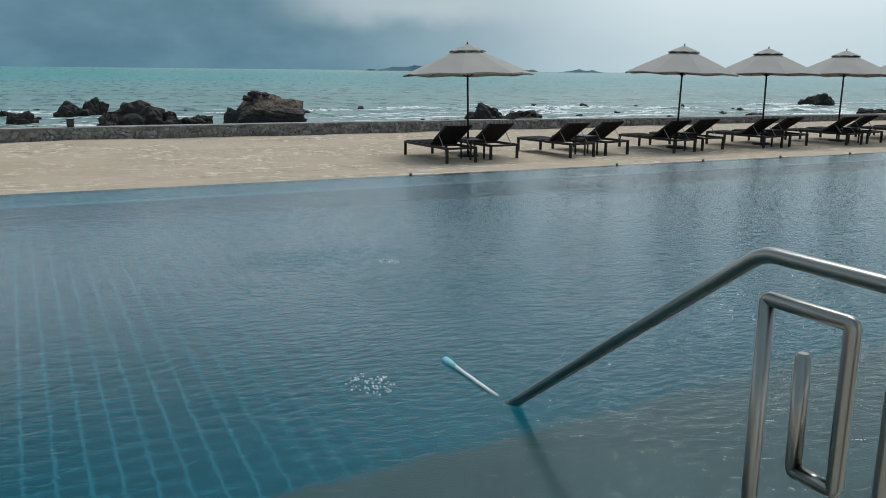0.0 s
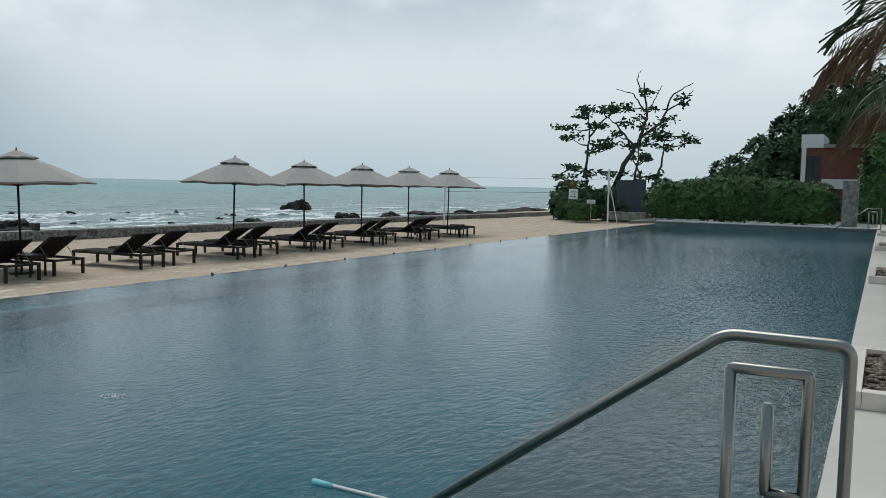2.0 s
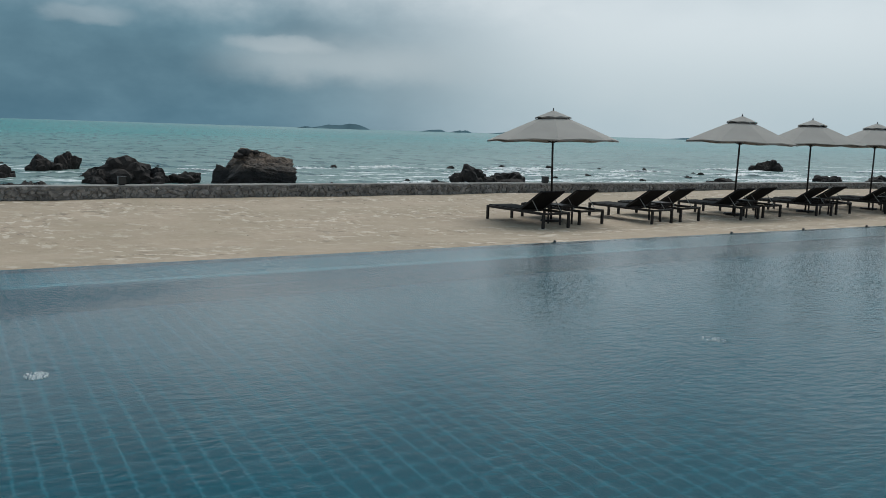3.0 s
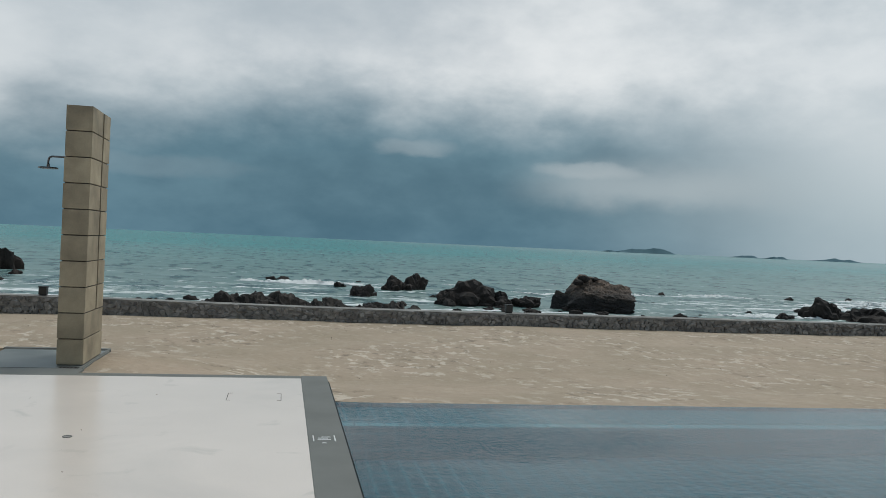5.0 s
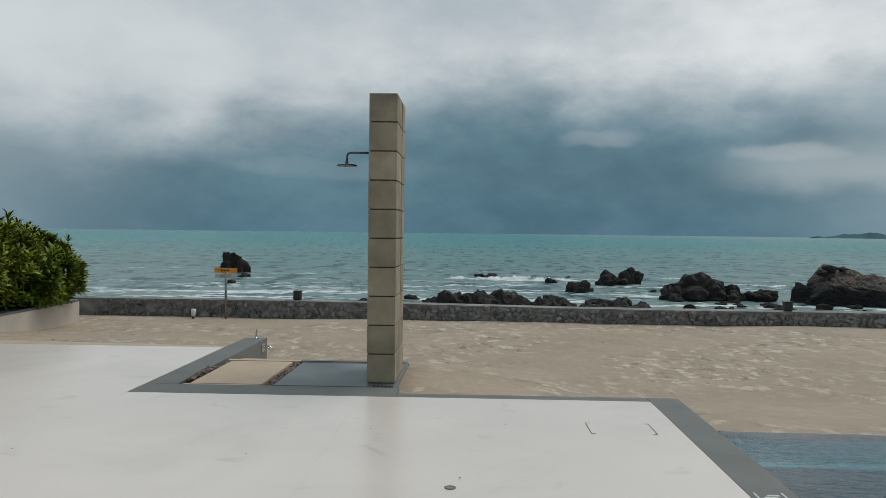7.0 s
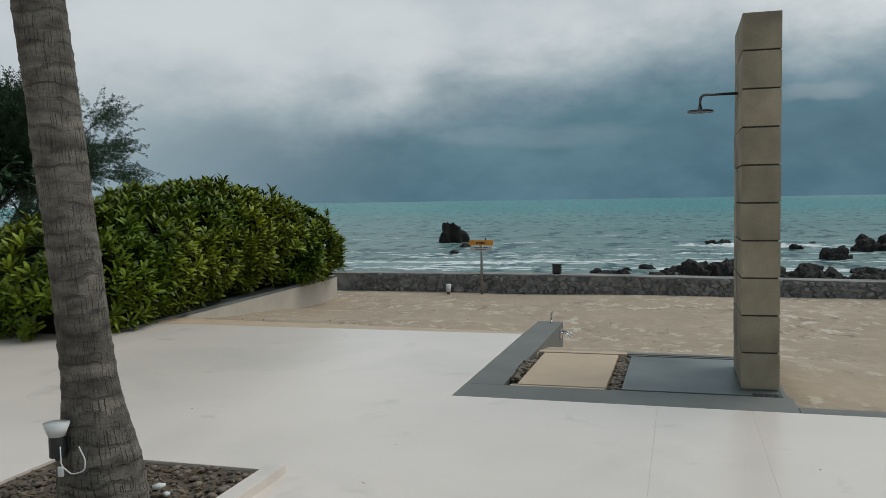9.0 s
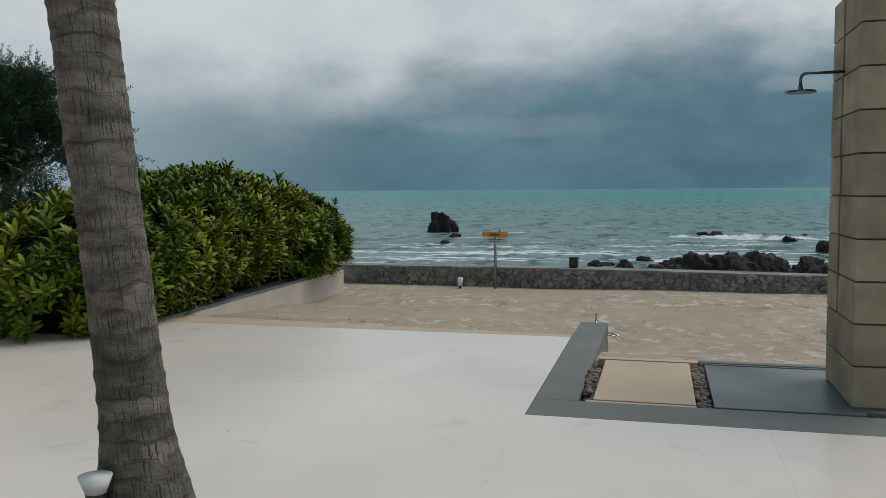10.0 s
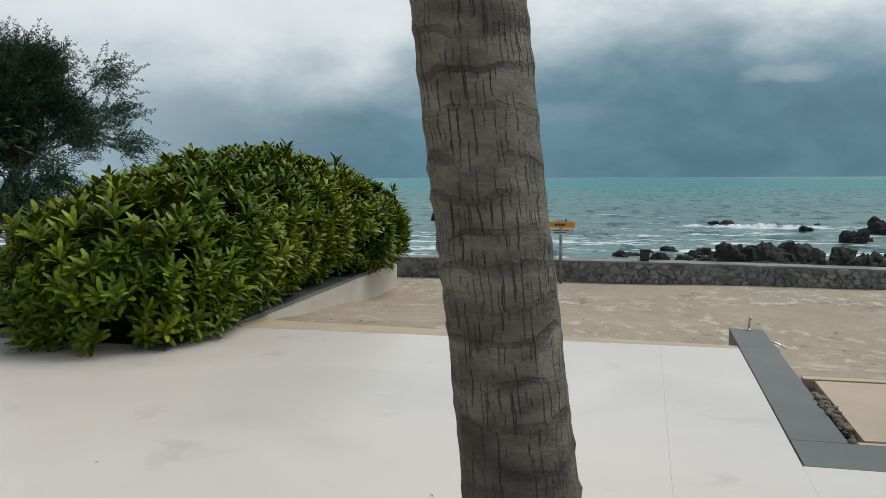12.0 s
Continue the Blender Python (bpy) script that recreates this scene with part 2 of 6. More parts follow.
M_HEDGE = mat("clipped_hedge_leaf", (0.068, 0.150, 0.040), 0.8, var=0.3, scale=0.8, fine=5, bump=0, island=0.9, coords="World")
M_FROND = mat("palm_frond", (0.075, 0.10, 0.035), 0.5, var=0.3, bump=0, island=0.7)
M_DRYFROND = mat("dry_palm_frond", (0.17, 0.105, 0.05), 0.7, var=0.3, bump=0, island=0.7)
M_LAWN = mat("lawn", (0.10, 0.145, 0.03), 0.9, var=0.3, scale=0.8, fine=60, bump=0.5, dist=0.03, coords="World")
M_SOIL = mat("brown_soil", (0.15, 0.115, 0.08), 0.95, var=0.3, scale=4, fine=40, bump=0.6, dist=0.02)
M_PEBBLE = mat("river_pebble", (0.170, 0.128, 0.092), 0.75, var=0.25, scale=8, fine=40, bump=0.2, island=1.0, col2=(0.125, 0.10, 0.078))
M_WHITE = mat("white_paint", (0.74, 0.73, 0.71), 0.5, var=0.06, bump=0.03)
M_RENDERWALL = mat("cream_render", (0.60, 0.53, 0.45), 0.8, var=0.15, scale=1.5, fine=25, bump=0.15, coords="World")
M_BLACK = mat("black_plastic", (0.02, 0.02, 0.02), 0.4, var=0.1, bump=0)
M_ORANGE = mat("orange_sign_paint", (0.75, 0.30, 0.03), 0.5, var=0.06, bump=0)
M_REDWALL = mat("red_brown_render", (0.19, 0.078, 0.052), 0.8, var=0.15, bump=0.05)
M_DARKPANEL = mat("slate_blue_panel", (0.055, 0.070, 0.085), 0.7, var=0.12, bump=0.05)
# distance haze is mixed into the islands' base colour
M_ISLAND = mat("hazy_island", (0.115, 0.185, 0.215), 1.0, var=0.1, scale=0.02, fine=0.1, bump=0, spec=0.0)
M_BLUETIP = mat("pale_blue_plastic", (0.20, 0.55, 0.62), 0.4, var=0.05, bump=0)
M_GLASSDARK = mat("dark_window_glass", (0.02, 0.025, 0.03), 0.1, var=0.05, bump=0)


def bark_detail(m, lean):
    """Uneven leaf-scar rings and thin upright cracks on the palm's bark."""
    N, L = m.node_tree.nodes, m.node_tree.links
    b = N["Principled BSDF"]
    src = b.inputs["Base Color"].links[0].from_socket
    obj = N.new("ShaderNodeTexCoord").outputs["Object"]

    def node(kind, **ins):
        n = N.new(kind)
        for key, v in ins.items():
            sock = n.inputs[key.replace("_", " ")]
            if isinstance(v, (int, float, tuple)):
                sock.default_value = v
            else:
                L.new(v, sock)
        return n

    def calc(op, a, c, d=None):
        n = N.new("ShaderNodeMath")
        n.operation = op
        for k, v in enumerate((a, c, d)):
            if isinstance(v, (int, float)):
                n.inputs[k].default_value = v
            elif v is not None:
                L.new(v, n.inputs[k])
        return n.outputs[0]

    def ramp(v, lo, hi, p=0.0, q=1.0):
        n = N.new("ShaderNodeMapRange")
        L.new(v, n.inputs[0])
        for k, x in enumerate((lo, hi, p, q)):
            n.inputs[k + 1].default_value = x
        return n.outputs[0]

    sep = N.new("ShaderNodeSeparateXYZ")
    L.new(obj, sep.inputs[0])
    sway = node("ShaderNodeTexNoise", Vector=obj, Scale=5.5, Detail=5.0).outputs[0]
    w = calc("MULTIPLY_ADD", sway, 1.9, calc("MULTIPLY", sep.outputs[2], 13.0))

    def bands(value, feature):
        n = N.new("ShaderNodeTexVoronoi")
        n.voronoi_dimensions, n.feature = "1D", feature
        n.inputs["Scale"].default_value = 1.0
        L.new(value, n.inputs["W"])
        return n

    ring = bands(w, "DISTANCE_TO_EDGE")
    tone = N.new("ShaderNodeSeparateColor")
    L.new(bands(w, "F1").outputs["Color"], tone.inputs[0])
    broken = ramp(node("ShaderNodeTexNoise", Vector=obj, Scale=11.0, Detail=4.0).outputs[0], 0.38, 0.60)
    scar = calc("MAXIMUM", ramp(ring.outputs["Distance"], 0.01, 0.12), calc("MULTIPLY_ADD", broken, 0.45, 0.45))
    # the trunk's own bearing round its leaning axis
    turn = calc("ARCTAN2", sep.outputs[1], calc("MULTIPLY_ADD", sep.outputs[2], lean, sep.outputs[0]))
    wob = node("ShaderNodeTexNoise", Vector=obj, Scale=30.0, Detail=3.0).outputs[0]
    cracks = []
    for k, (many, shift, lo, hi) in enumerate(((4.4, 61.0, 0.42, 0.50), (7.5, 37.0, 0.43, 0.51))):
        at = calc("MULTIPLY_ADD", wob, 0.6, calc("MULTIPLY_ADD", turn, many, calc("MULTIPLY", tone.outputs[k], shift)))
        line = ramp(bands(at, "DISTANCE_TO_EDGE").outputs["Distance"], 0.015, 0.075)
        mp = N.new("ShaderNodeMapping")
        mp.inputs["Location"].default_value = (3.0 * k, 0, 0)
        mp.inputs["Scale"].default_value = (26, 26, 13)
        L.new(obj, mp.inputs[0])
        cracks.append(calc("MAXIMUM", line, ramp(node("ShaderNodeTexNoise", Vector=mp.outputs[0], Scale=1.0, Detail=2.0).outputs[0], lo, hi)))
    crack = calc("MAXIMUM", calc("MULTIPLY", cracks[0], cracks[1]), calc("MULTIPLY", broken, 0.25))
    both = calc("MULTIPLY", scar, crack)
    shade = node("ShaderNodeHueSaturation", Color=src, Value=calc("MULTIPLY_ADD", tone.outputs[2], 0.55, 0.65))
    mix = N.new("ShaderNodeMix")
    mix.data_type = "RGBA"
    mix.inputs[6].default_value = (0.024, 0.020, 0.018, 1)
    L.new(both, mix.inputs[0]), L.new(shade.outputs[0], mix.inputs[7]), L.new(mix.outputs[2], b.inputs["Base Color"])
    bp = N.new("ShaderNodeBump")
    bp.inputs["Strength"].default_value, bp.inputs["Distance"].default_value = 0.9, 0.010
    L.new(both, bp.inputs["Height"])
    L.new(b.inputs["Normal"].links[0].from_socket, bp.inputs["Normal"])
    L.new(bp.outputs[0], b.inputs["Normal"])


bark_detail(M_BARK, 0.10)


def deck_stains(m):
    """Faint water marks, scuffs and specks of dirt on the pale screed."""
    N, L = m.node_tree.nodes, m.node_tree.links
    b = N["Principled BSDF"]
    src = b.inputs["Base Color"].links[0].from_socket
    pos = N.new("ShaderNodeNewGeometry").outputs["Position"]
    for scale, detail, lo, hi, amount, col in ((0.55, 8.0, 0.50, 0.72, 0.55, (0.56, 0.505, 0.46, 1)), (2.3, 7.0, 0.62, 0.74, 0.45, (0.50, 0.45, 0.40, 1)), (16.0, 3.0, 0.76, 0.80, 0.7, (0.30, 0.26, 0.22, 1))):
        n, r, mix = N.new("ShaderNodeTexNoise"), N.new("ShaderNodeMapRange"), N.new("ShaderNodeMix")
        n.inputs["Scale"].default_value, n.inputs["Detail"].default_value, n.inputs["Distortion"].default_value = scale, detail, 0.6
        L.new(pos, n.inputs["Vector"])
        r.inputs[1].default_value, r.inputs[2].default_value, r.inputs[4].default_value = lo, hi, amount
        L.new(n.outputs[0], r.inputs[0])
        mix.data_type = "RGBA"
        mix.inputs[7].default_value = col
        L.new(r.outputs[0], mix.inputs[0]), L.new(src, mix.inputs[6])
        src = mix.outputs[2]
    L.new(src, b.inputs["Base Color"])


deck_stains(M_DECK)


def tide_mark(m, z0, z1, dark):
    """Rock dark and weedy below the tide line."""
    N, L = m.node_tree.nodes, m.node_tree.links
    b = N["Principled BSDF"]
    src = b.inputs["Base Color"].links[0].from_socket
    pos = N.new("ShaderNodeNewGeometry").outputs["Position"]
    n = N.new("ShaderNodeTexNoise")
    n.inputs["Scale"].default_value, n.inputs["Detail"].default_value = 1.3, 5.0
    L.new(pos, n.inputs["Vector"])
    sep, a, r, mix = N.new("ShaderNodeSeparateXYZ"), N.new("ShaderNodeMath"), N.new("ShaderNodeMapRange"), N.new("ShaderNodeMix")
    L.new(pos, sep.inputs[0])
    a.operation, a.inputs[1].default_value = "MULTIPLY_ADD", 0.9
    L.new(n.outputs[0], a.inputs[0]), L.new(sep.outputs[2], a.inputs[2])
    r.inputs[1].default_value, r.inputs[2].default_value = z0 + 0.45, z1 + 0.45
    L.new(a.outputs[0], r.inputs[0])
    mix.data_type = "RGBA"
    mix.inputs[6].default_value = (*dark, 1)
    L.new(r.outputs[0], mix.inputs[0]), L.new(src, mix.inputs[7]), L.new(mix.outputs[2], b.inputs["Base Color"])


tide_mark(M_BROWNROCK, -1.15, -0.35, (0.020, 0.018, 0.018))


def sand_flecks(m):
    """Paler dry crusts and shell grit scattered over the sand."""
    N, L = m.node_tree.nodes, m.node_tree.links
    b = N["Principled BSDF"]
    src = b.inputs["Base Color"].links[0].from_socket
    pos = N.new("ShaderNodeNewGeometry").outputs["Position"]
    mp = N.new("ShaderNodeMapping")
    mp.inputs["Scale"].default_value = (1.0, 0.62, 1.0)
    L.new(pos, mp.inputs[0])
    for scale, lo, hi, col, amount in ((1.6, 0.44, 0.60, (0.33, 0.258, 0.186, 1), 0.8), (4.2, 0.53, 0.60, (0.60, 0.515, 0.42, 1), 0.85), (4.0, 0.56, 0.63, (0.20, 0.150, 0.108, 1), 0.8)):
        n = N.new("ShaderNodeTexNoise")
        n.inputs["Scale"].default_value, n.inputs["Detail"].default_value, n.inputs["Roughness"].default_value = scale, 7.0, 0.68
        L.new(mp.outputs[0], n.inputs["Vector"])
        r = N.new("ShaderNodeMapRange")
        r.inputs[1].default_value, r.inputs[2].default_value, r.inputs[4].default_value = lo, hi, amount
        L.new(n.outputs[0], r.inputs[0])
        # trodden stretches carry more of them than smooth ones
        big, br, mul = N.new("ShaderNodeTexNoise"), N.new("ShaderNodeMapRange"), N.new("ShaderNodeMath")
        big.inputs["Scale"].default_value, big.inputs["Detail"].default_value = 0.45, 3.0
        L.new(pos, big.inputs["Vector"]), L.new(big.outputs[0], br.inputs[0])
        br.inputs[1].default_value, br.inputs[2].default_value, br.inputs[3].default_value = 0.42, 0.58, 0.15
        mul.operation = "MULTIPLY"
        L.new(r.outputs[0], mul.inputs[0]), L.new(br.outputs[0], mul.inputs[1])
        mix = N.new("ShaderNodeMix")
        mix.data_type = "RGBA"
        mix.inputs[7].default_value = col
        L.new(mul.outputs[0], mix.inputs[0]), L.new(src, mix.inputs[6])
        src = mix.outputs[2]
    L.new(src, b.inputs["Base Color"])


sand_flecks(M_SAND)


def water_material(name, body, scale, strength, dist, clear, foam=False):
    m = bpy.data.materials.new(name)
    m.use_nodes = True
    N, L = m.node_tree.nodes, m.node_tree.links
    b = N["Principled BSDF"]
    b.inputs["Base Color"].default_value = (*body, 1)
    b.inputs["Roughness"].default_value = 0.03 if clear else 0.16
    b.inputs["IOR"].default_value = 1.31 if clear else 1.14
    b.inputs["Specular IOR Level"].default_value = 0.5 if clear else 0.15
    b.inputs["Transmission Weight"].default_value = 1.0 if clear else 0.0
    geo, mp = N.new("ShaderNodeNewGeometry"), N.new("ShaderNodeMapping")
    mp.inputs["Rotation"].default_value = (0, 0, radians(24))
    mp.inputs["Scale"].default_value = (0.55, 1.0, 1.0)
    L.new(geo.outputs["Position"], mp.inputs[0])
    h = []
    for s, d, k in ((scale, 3.0, 0.0), (scale * 0.22, 2.0, 7.0)):
        n = N.new("ShaderNodeTexNoise")
        n.inputs["Scale"].default_value, n.inputs["Detail"].default_value, n.inputs["Distortion"].default_value = s, d, 0.4
        L.new(mp.outputs[0], n.inputs["Vector"])
        h.append(n.outputs[0])
    # ripples come in patches, with calm water between
    patch = N.new("ShaderNodeMapRange")
    patch.inputs[1].default_value, patch.inputs[2].default_value = (0.56, 0.70) if clear else (0.47, 0.60)
    patch.inputs[3].default_value, patch.inputs[4].default_value = (0.12, 0.55) if clear else (0.22, 1.0)
    pn = N.new("ShaderNodeTexNoise")
    pn.inputs["Scale"].default_value = 0.30 if clear else 0.03
    L.new(mp.outputs[0], pn.inputs["Vector"])
    L.new(pn.outputs[0], patch.inputs[0])
    mul = N.new("ShaderNodeMath")
    mul.operation = "MULTIPLY"
    sx, far, more = N.new("ShaderNodeSeparateXYZ"), N.new("ShaderNodeMapRange"), N.new("ShaderNodeMath")
    L.new(geo.outputs["Position"], sx.inputs[0]), L.new(sx.outputs[0], far.inputs[0])
    far.inputs[1].default_value, far.inputs[2].default_value, far.inputs[4].default_value = 2.5, 7.0, 0.36 if clear else 0.0
    more.operation = "MULTIPLY_ADD"
    # the shallow end by the steps is the most stirred
    stir = N.new("ShaderNodeMapRange")
    stir.inputs[1].default_value, stir.inputs[2].default_value, stir.inputs[3].default_value, stir.inputs[4].default_value = 2.5, 7.0, 2.4, 0.75
    L.new(sx.outputs[1], stir.inputs[0])
    L.new(far.outputs[0], more.inputs[0]), L.new(stir.outputs[0], more.inputs[1]), L.new(patch.outputs[0], more.inputs[2])
    L.new(h[0], mul.inputs[0]), L.new(more.outputs[0], mul.inputs[1])
    add = N.new("ShaderNodeMath")
    add.operation, add.inputs[1].default_value = "MULTIPLY_ADD", 0.12 if clear else 1.2
    L.new(h[1], add.inputs[0]), L.new(mul.outputs[0], add.inputs[2])
    bp = N.new("ShaderNodeBump")
    bp.inputs["Strength"].default_value, bp.inputs["Distance"].default_value = strength, dist
    L.new(add.outputs[0], bp.inputs["Height"]), L.new(bp.outputs[0], b.inputs["Normal"])
    if foam:
        fm = N.new("ShaderNodeMapping")
        fm.inputs["Scale"].default_value = (0.11, 0.42, 1)
        L.new(geo.outputs["Position"], fm.inputs[0])
        f1, f2 = N.new("ShaderNodeTexNoise"), N.new("ShaderNodeTexNoise")
        f1.inputs["Scale"].default_value, f1.inputs["Detail"].default_value = 1.0, 6.0
        f1.inputs["Roughness"].default_value, f1.inputs["Distortion"].default_value = 0.6, 0.5
        f2.inputs["Scale"].default_value, f2.inputs["Detail"].default_value = 1.6, 6.0
        L.new(fm.outputs[0], f1.inputs["Vector"]), L.new(geo.outputs["Position"], f2.inputs["Vector"])
        sep = N.new("ShaderNodeSeparateXYZ")
        L.new(geo.outputs["Position"], sep.inputs[0])
        near = N.new("ShaderNodeMapRange")
        near.inputs[1].default_value, near.inputs[2].default_value = 30.0, 95.0
        near.inputs[3].default_value, near.inputs[4].default_value = 0.47, 0.74
        L.new(sep.outputs[1], near.inputs[0])
        comb = N.new("ShaderNodeMath")
        comb.operation, comb.inputs[1].default_value = "MULTIPLY_ADD", 0.6
        L.new(f2.outputs[0], comb.inputs[0]), L.new(f1.outputs[0], comb.inputs[2])
        sub = N.new("ShaderNodeMath")
        sub.operation = "SUBTRACT"
        L.new(comb.outputs[0], sub.inputs[0]), L.new(near.outputs[0], sub.inputs[1])
        fr = N.new("ShaderNodeMapRange")
        fr.inputs[1].default_value, fr.inputs[2].default_value = 0.315, 0.40
        L.new(sub.outputs[0], fr.inputs[0])
        # colour: murky by the shore, turquoise further out, dark wind streaks
        depth = N.new("ShaderNodeMapRange")
        depth.inputs[1].default_value, depth.inputs[2].default_value = 25.0, 260.0
        L.new(sep.outputs[1], depth.inputs[0])
        c1 = N.new("ShaderNodeMix")
        c1.data_type = "RGBA"
        c1.inputs[6].default_value, c1.inputs[7].default_value = (0.205, 0.262, 0.246, 1), (*body, 1)
        L.new(depth.outputs[0], c1.inputs[0])
        st = N.new("ShaderNodeMapping")
        st.inputs["Scale"].default_value = (0.03, 0.25, 1)
        L.new(geo.outputs["Position"], st.inputs[0])
        sn = N.new("ShaderNodeTexNoise")
        sn.inputs["Scale"].default_value, sn.inputs["Detail"].default_value = 1.0, 8.0
        L.new(st.outputs[0], sn.inputs["Vector"])
        sr = N.new("ShaderNodeMapRange")
        sr.inputs[1].default_value, sr.inputs[2].default_value, sr.inputs[4].default_value = 0.45, 0.75, 0.4
        L.new(sn.outputs[0], sr.inputs[0])
        c2 = N.new("ShaderNodeMix")
        c2.data_type = "RGBA"
        c2.inputs[7].default_value = (0.020, 0.090, 0.100, 1)
        L.new(sr.outputs[0], c2.inputs[0]), L.new(c1.outputs[2], c2.inputs[6])
        cm = N.new("ShaderNodeMapping")
        cm.inputs["Scale"].default_value = (0.75, 0.26, 1)
        L.new(geo.outputs["Position"], cm.inputs[0])
        cn = N.new("ShaderNodeTexNoise")
        cn.inputs["Scale"].default_value, cn.inputs["Detail"].default_value, cn.inputs["Roughness"].default_value = 1.0, 4.0, 0.55
        L.new(cm.outputs[0], cn.inputs["Vector"])
        ck = N.new("ShaderNodeMapRange")
        ck.inputs[1].default_value, ck.inputs[2].default_value, ck.inputs[4].default_value = 0.53, 0.62, 0.8
        L.new(cn.outputs[0], ck.inputs[0])
        c4 = N.new("ShaderNodeMix")
        c4.data_type = "RGBA"
        c4.inputs[7].default_value = (0.014, 0.062, 0.072, 1)
        L.new(ck.outputs[0], c4.inputs[0]), L.new(c2.outputs[2], c4.inputs[6])
        c2 = c4
        # eastern distance haze painted in: the sea's colour pales to grey with x
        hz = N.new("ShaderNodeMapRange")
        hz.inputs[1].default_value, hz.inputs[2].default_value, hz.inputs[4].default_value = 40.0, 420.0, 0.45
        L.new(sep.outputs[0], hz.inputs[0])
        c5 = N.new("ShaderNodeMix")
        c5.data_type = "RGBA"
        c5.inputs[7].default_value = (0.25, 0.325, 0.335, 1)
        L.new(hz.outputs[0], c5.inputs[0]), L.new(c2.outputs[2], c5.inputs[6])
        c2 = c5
        c3 = N.new("ShaderNodeMix")
        c3.data_type = "RGBA"
        c3.inputs[7].default_value = (0.72, 0.74, 0.74, 1)
        L.new(fr.outputs[0], c3.inputs[0]), L.new(c2.outputs[2], c3.inputs[6])
        L.new(c3.outputs[2], b.inputs["Base Color"])
        rr = N.new("ShaderNodeMapRange")
        rr.inputs[3].default_value, rr.inputs[4].default_value = 0.25, 0.8
        L.new(fr.outputs[0], rr.inputs[0]), L.new(rr.outputs[0], b.inputs["Roughness"])
    return m


M_POOLWATER = water_material("clear_pool_water", (0.62, 0.92, 0.96), 19.0, 1.0, 0.020, True)
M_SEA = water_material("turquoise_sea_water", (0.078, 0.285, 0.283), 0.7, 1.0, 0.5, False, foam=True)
M_FOAM = mat("sea_foam", (0.78, 0.80, 0.80), 0.8, var=0.15, scale=1.5, fine=6, bump=0.8, dist=0.1, coords="World")


def pool_tile_material(name="blue_grey_pool_tile", col=(0.001, 0.061, 0.088), grout=(0.012, 0.110, 0.150)):
    m = mat(name, col, 0.6, var=0.14, scale=0.6, fine=8, bump=0, spec=0.04, coords="World")
    N, L = m.node_tree.nodes, m.node_tree.links
    b = N["Principled BSDF"]
    src = b.inputs["Base Color"].links[0].from_socket
    br = N.new("ShaderNodeTexBrick")
    br.offset = 0.0
    br.inputs["Scale"].default_value = 1.0
    br.inputs["Brick Width"].default_value, br.inputs["Row Height"].default_value = 0.15, 0.15
    br.inputs["Mortar Size"].default_value, br.inputs["Mortar Smooth"].default_value = 0.012, 0.4
    L.new(N.new("ShaderNodeNewGeometry").outputs["Position"], br.inputs["Vector"])
    mix = N.new("ShaderNodeMix")
    mix.data_type = "RGBA"
    mix.inputs[7].default_value = (*grout, 1)
    L.new(br.outputs["Fac"], mix.inputs[0]), L.new(src, mix.inputs[6]), L.new(mix.outputs[2], b.inputs["Base Color"])
    return m


M_POOLTILE = pool_tile_material()
M_BENCHTILE = pool_tile_material("bench_tile", (0.003, 0.066, 0.092))
# the sunless bench slope is brightened through this lighter tile colour
M_LITFACETILE = pool_tile_material("brightened_bench_tile", (0.004, 0.128, 0.180), (0.010, 0.145, 0.200))
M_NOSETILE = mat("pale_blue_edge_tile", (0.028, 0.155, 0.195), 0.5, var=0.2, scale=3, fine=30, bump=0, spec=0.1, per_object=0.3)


# ---------------------------------------------------------------- mesh helpers
def link(name, bm, material, parent=None, label="", smooth=False, category="", group="", kind="", bevel=0.0):
    if bevel:
        bmesh.ops.bevel(bm, geom=list(bm.edges), offset=bevel, segments=2, affect="EDGES", profile=0.6)
    me = bpy.data.meshes.new(name)
    bm.to_mesh(me)
    bm.free()
    me.materials.append(material)
    if smooth:
        me.shade_smooth()
    ob = new(name, me)
    if parent:
        ob.parent = parent
    return tagged(ob, label, category, group, kind)


def part(name, bm, material, parent, label="", smooth=False, bevel=0.0):
    return link(name, bm, material, parent, label, smooth, bevel=bevel)


def empty(name, loc=(0, 0, 0), label="", category="", group="", kind="", rz=0.0):
    ob = new(name)
    ob.matrix_basis = pose(*loc, 0, 0, rz)
    return tagged(ob, label, category, group, kind)


def raw(name, verts, faces, material, parent=None, smooth=False, label="", category="", kind=""):
    me = bpy.data.meshes.new(name)
    me.from_pydata(verts, [], faces)
    me.materials.append(material)
    if smooth:
        me.shade_smooth()
    ob = new(name, me)
    if parent:
        ob.parent = parent
    return tagged(ob, label, category, "", kind)


def box(x0, y0, z0, x1, y1, z1, bm=None):
    bm = bm or bmesh.new()
    bmesh.ops.create_cube(bm, size=1.0, matrix=Matrix.LocRotScale(((x0 + x1) / 2, (y0 + y1) / 2, (z0 + z1) / 2), None, (abs(x1 - x0), abs(y1 - y0), abs(z1 - z0))))
    return bm


def beam(a, b, w, h, bm=None):
    """A square bar from a to b."""
    bm = bm or bmesh.new()
    a, b = Vector(a), Vector(b)
    d = b - a
    q = d.to_track_quat("Z", "Y").to_matrix().to_4x4()
    bmesh.ops.create_cube(bm, size=1.0, matrix=Matrix.Translation((a + b) / 2) @ q @ Matrix.Diagonal((w, h, d.length, 1)))
    return bm


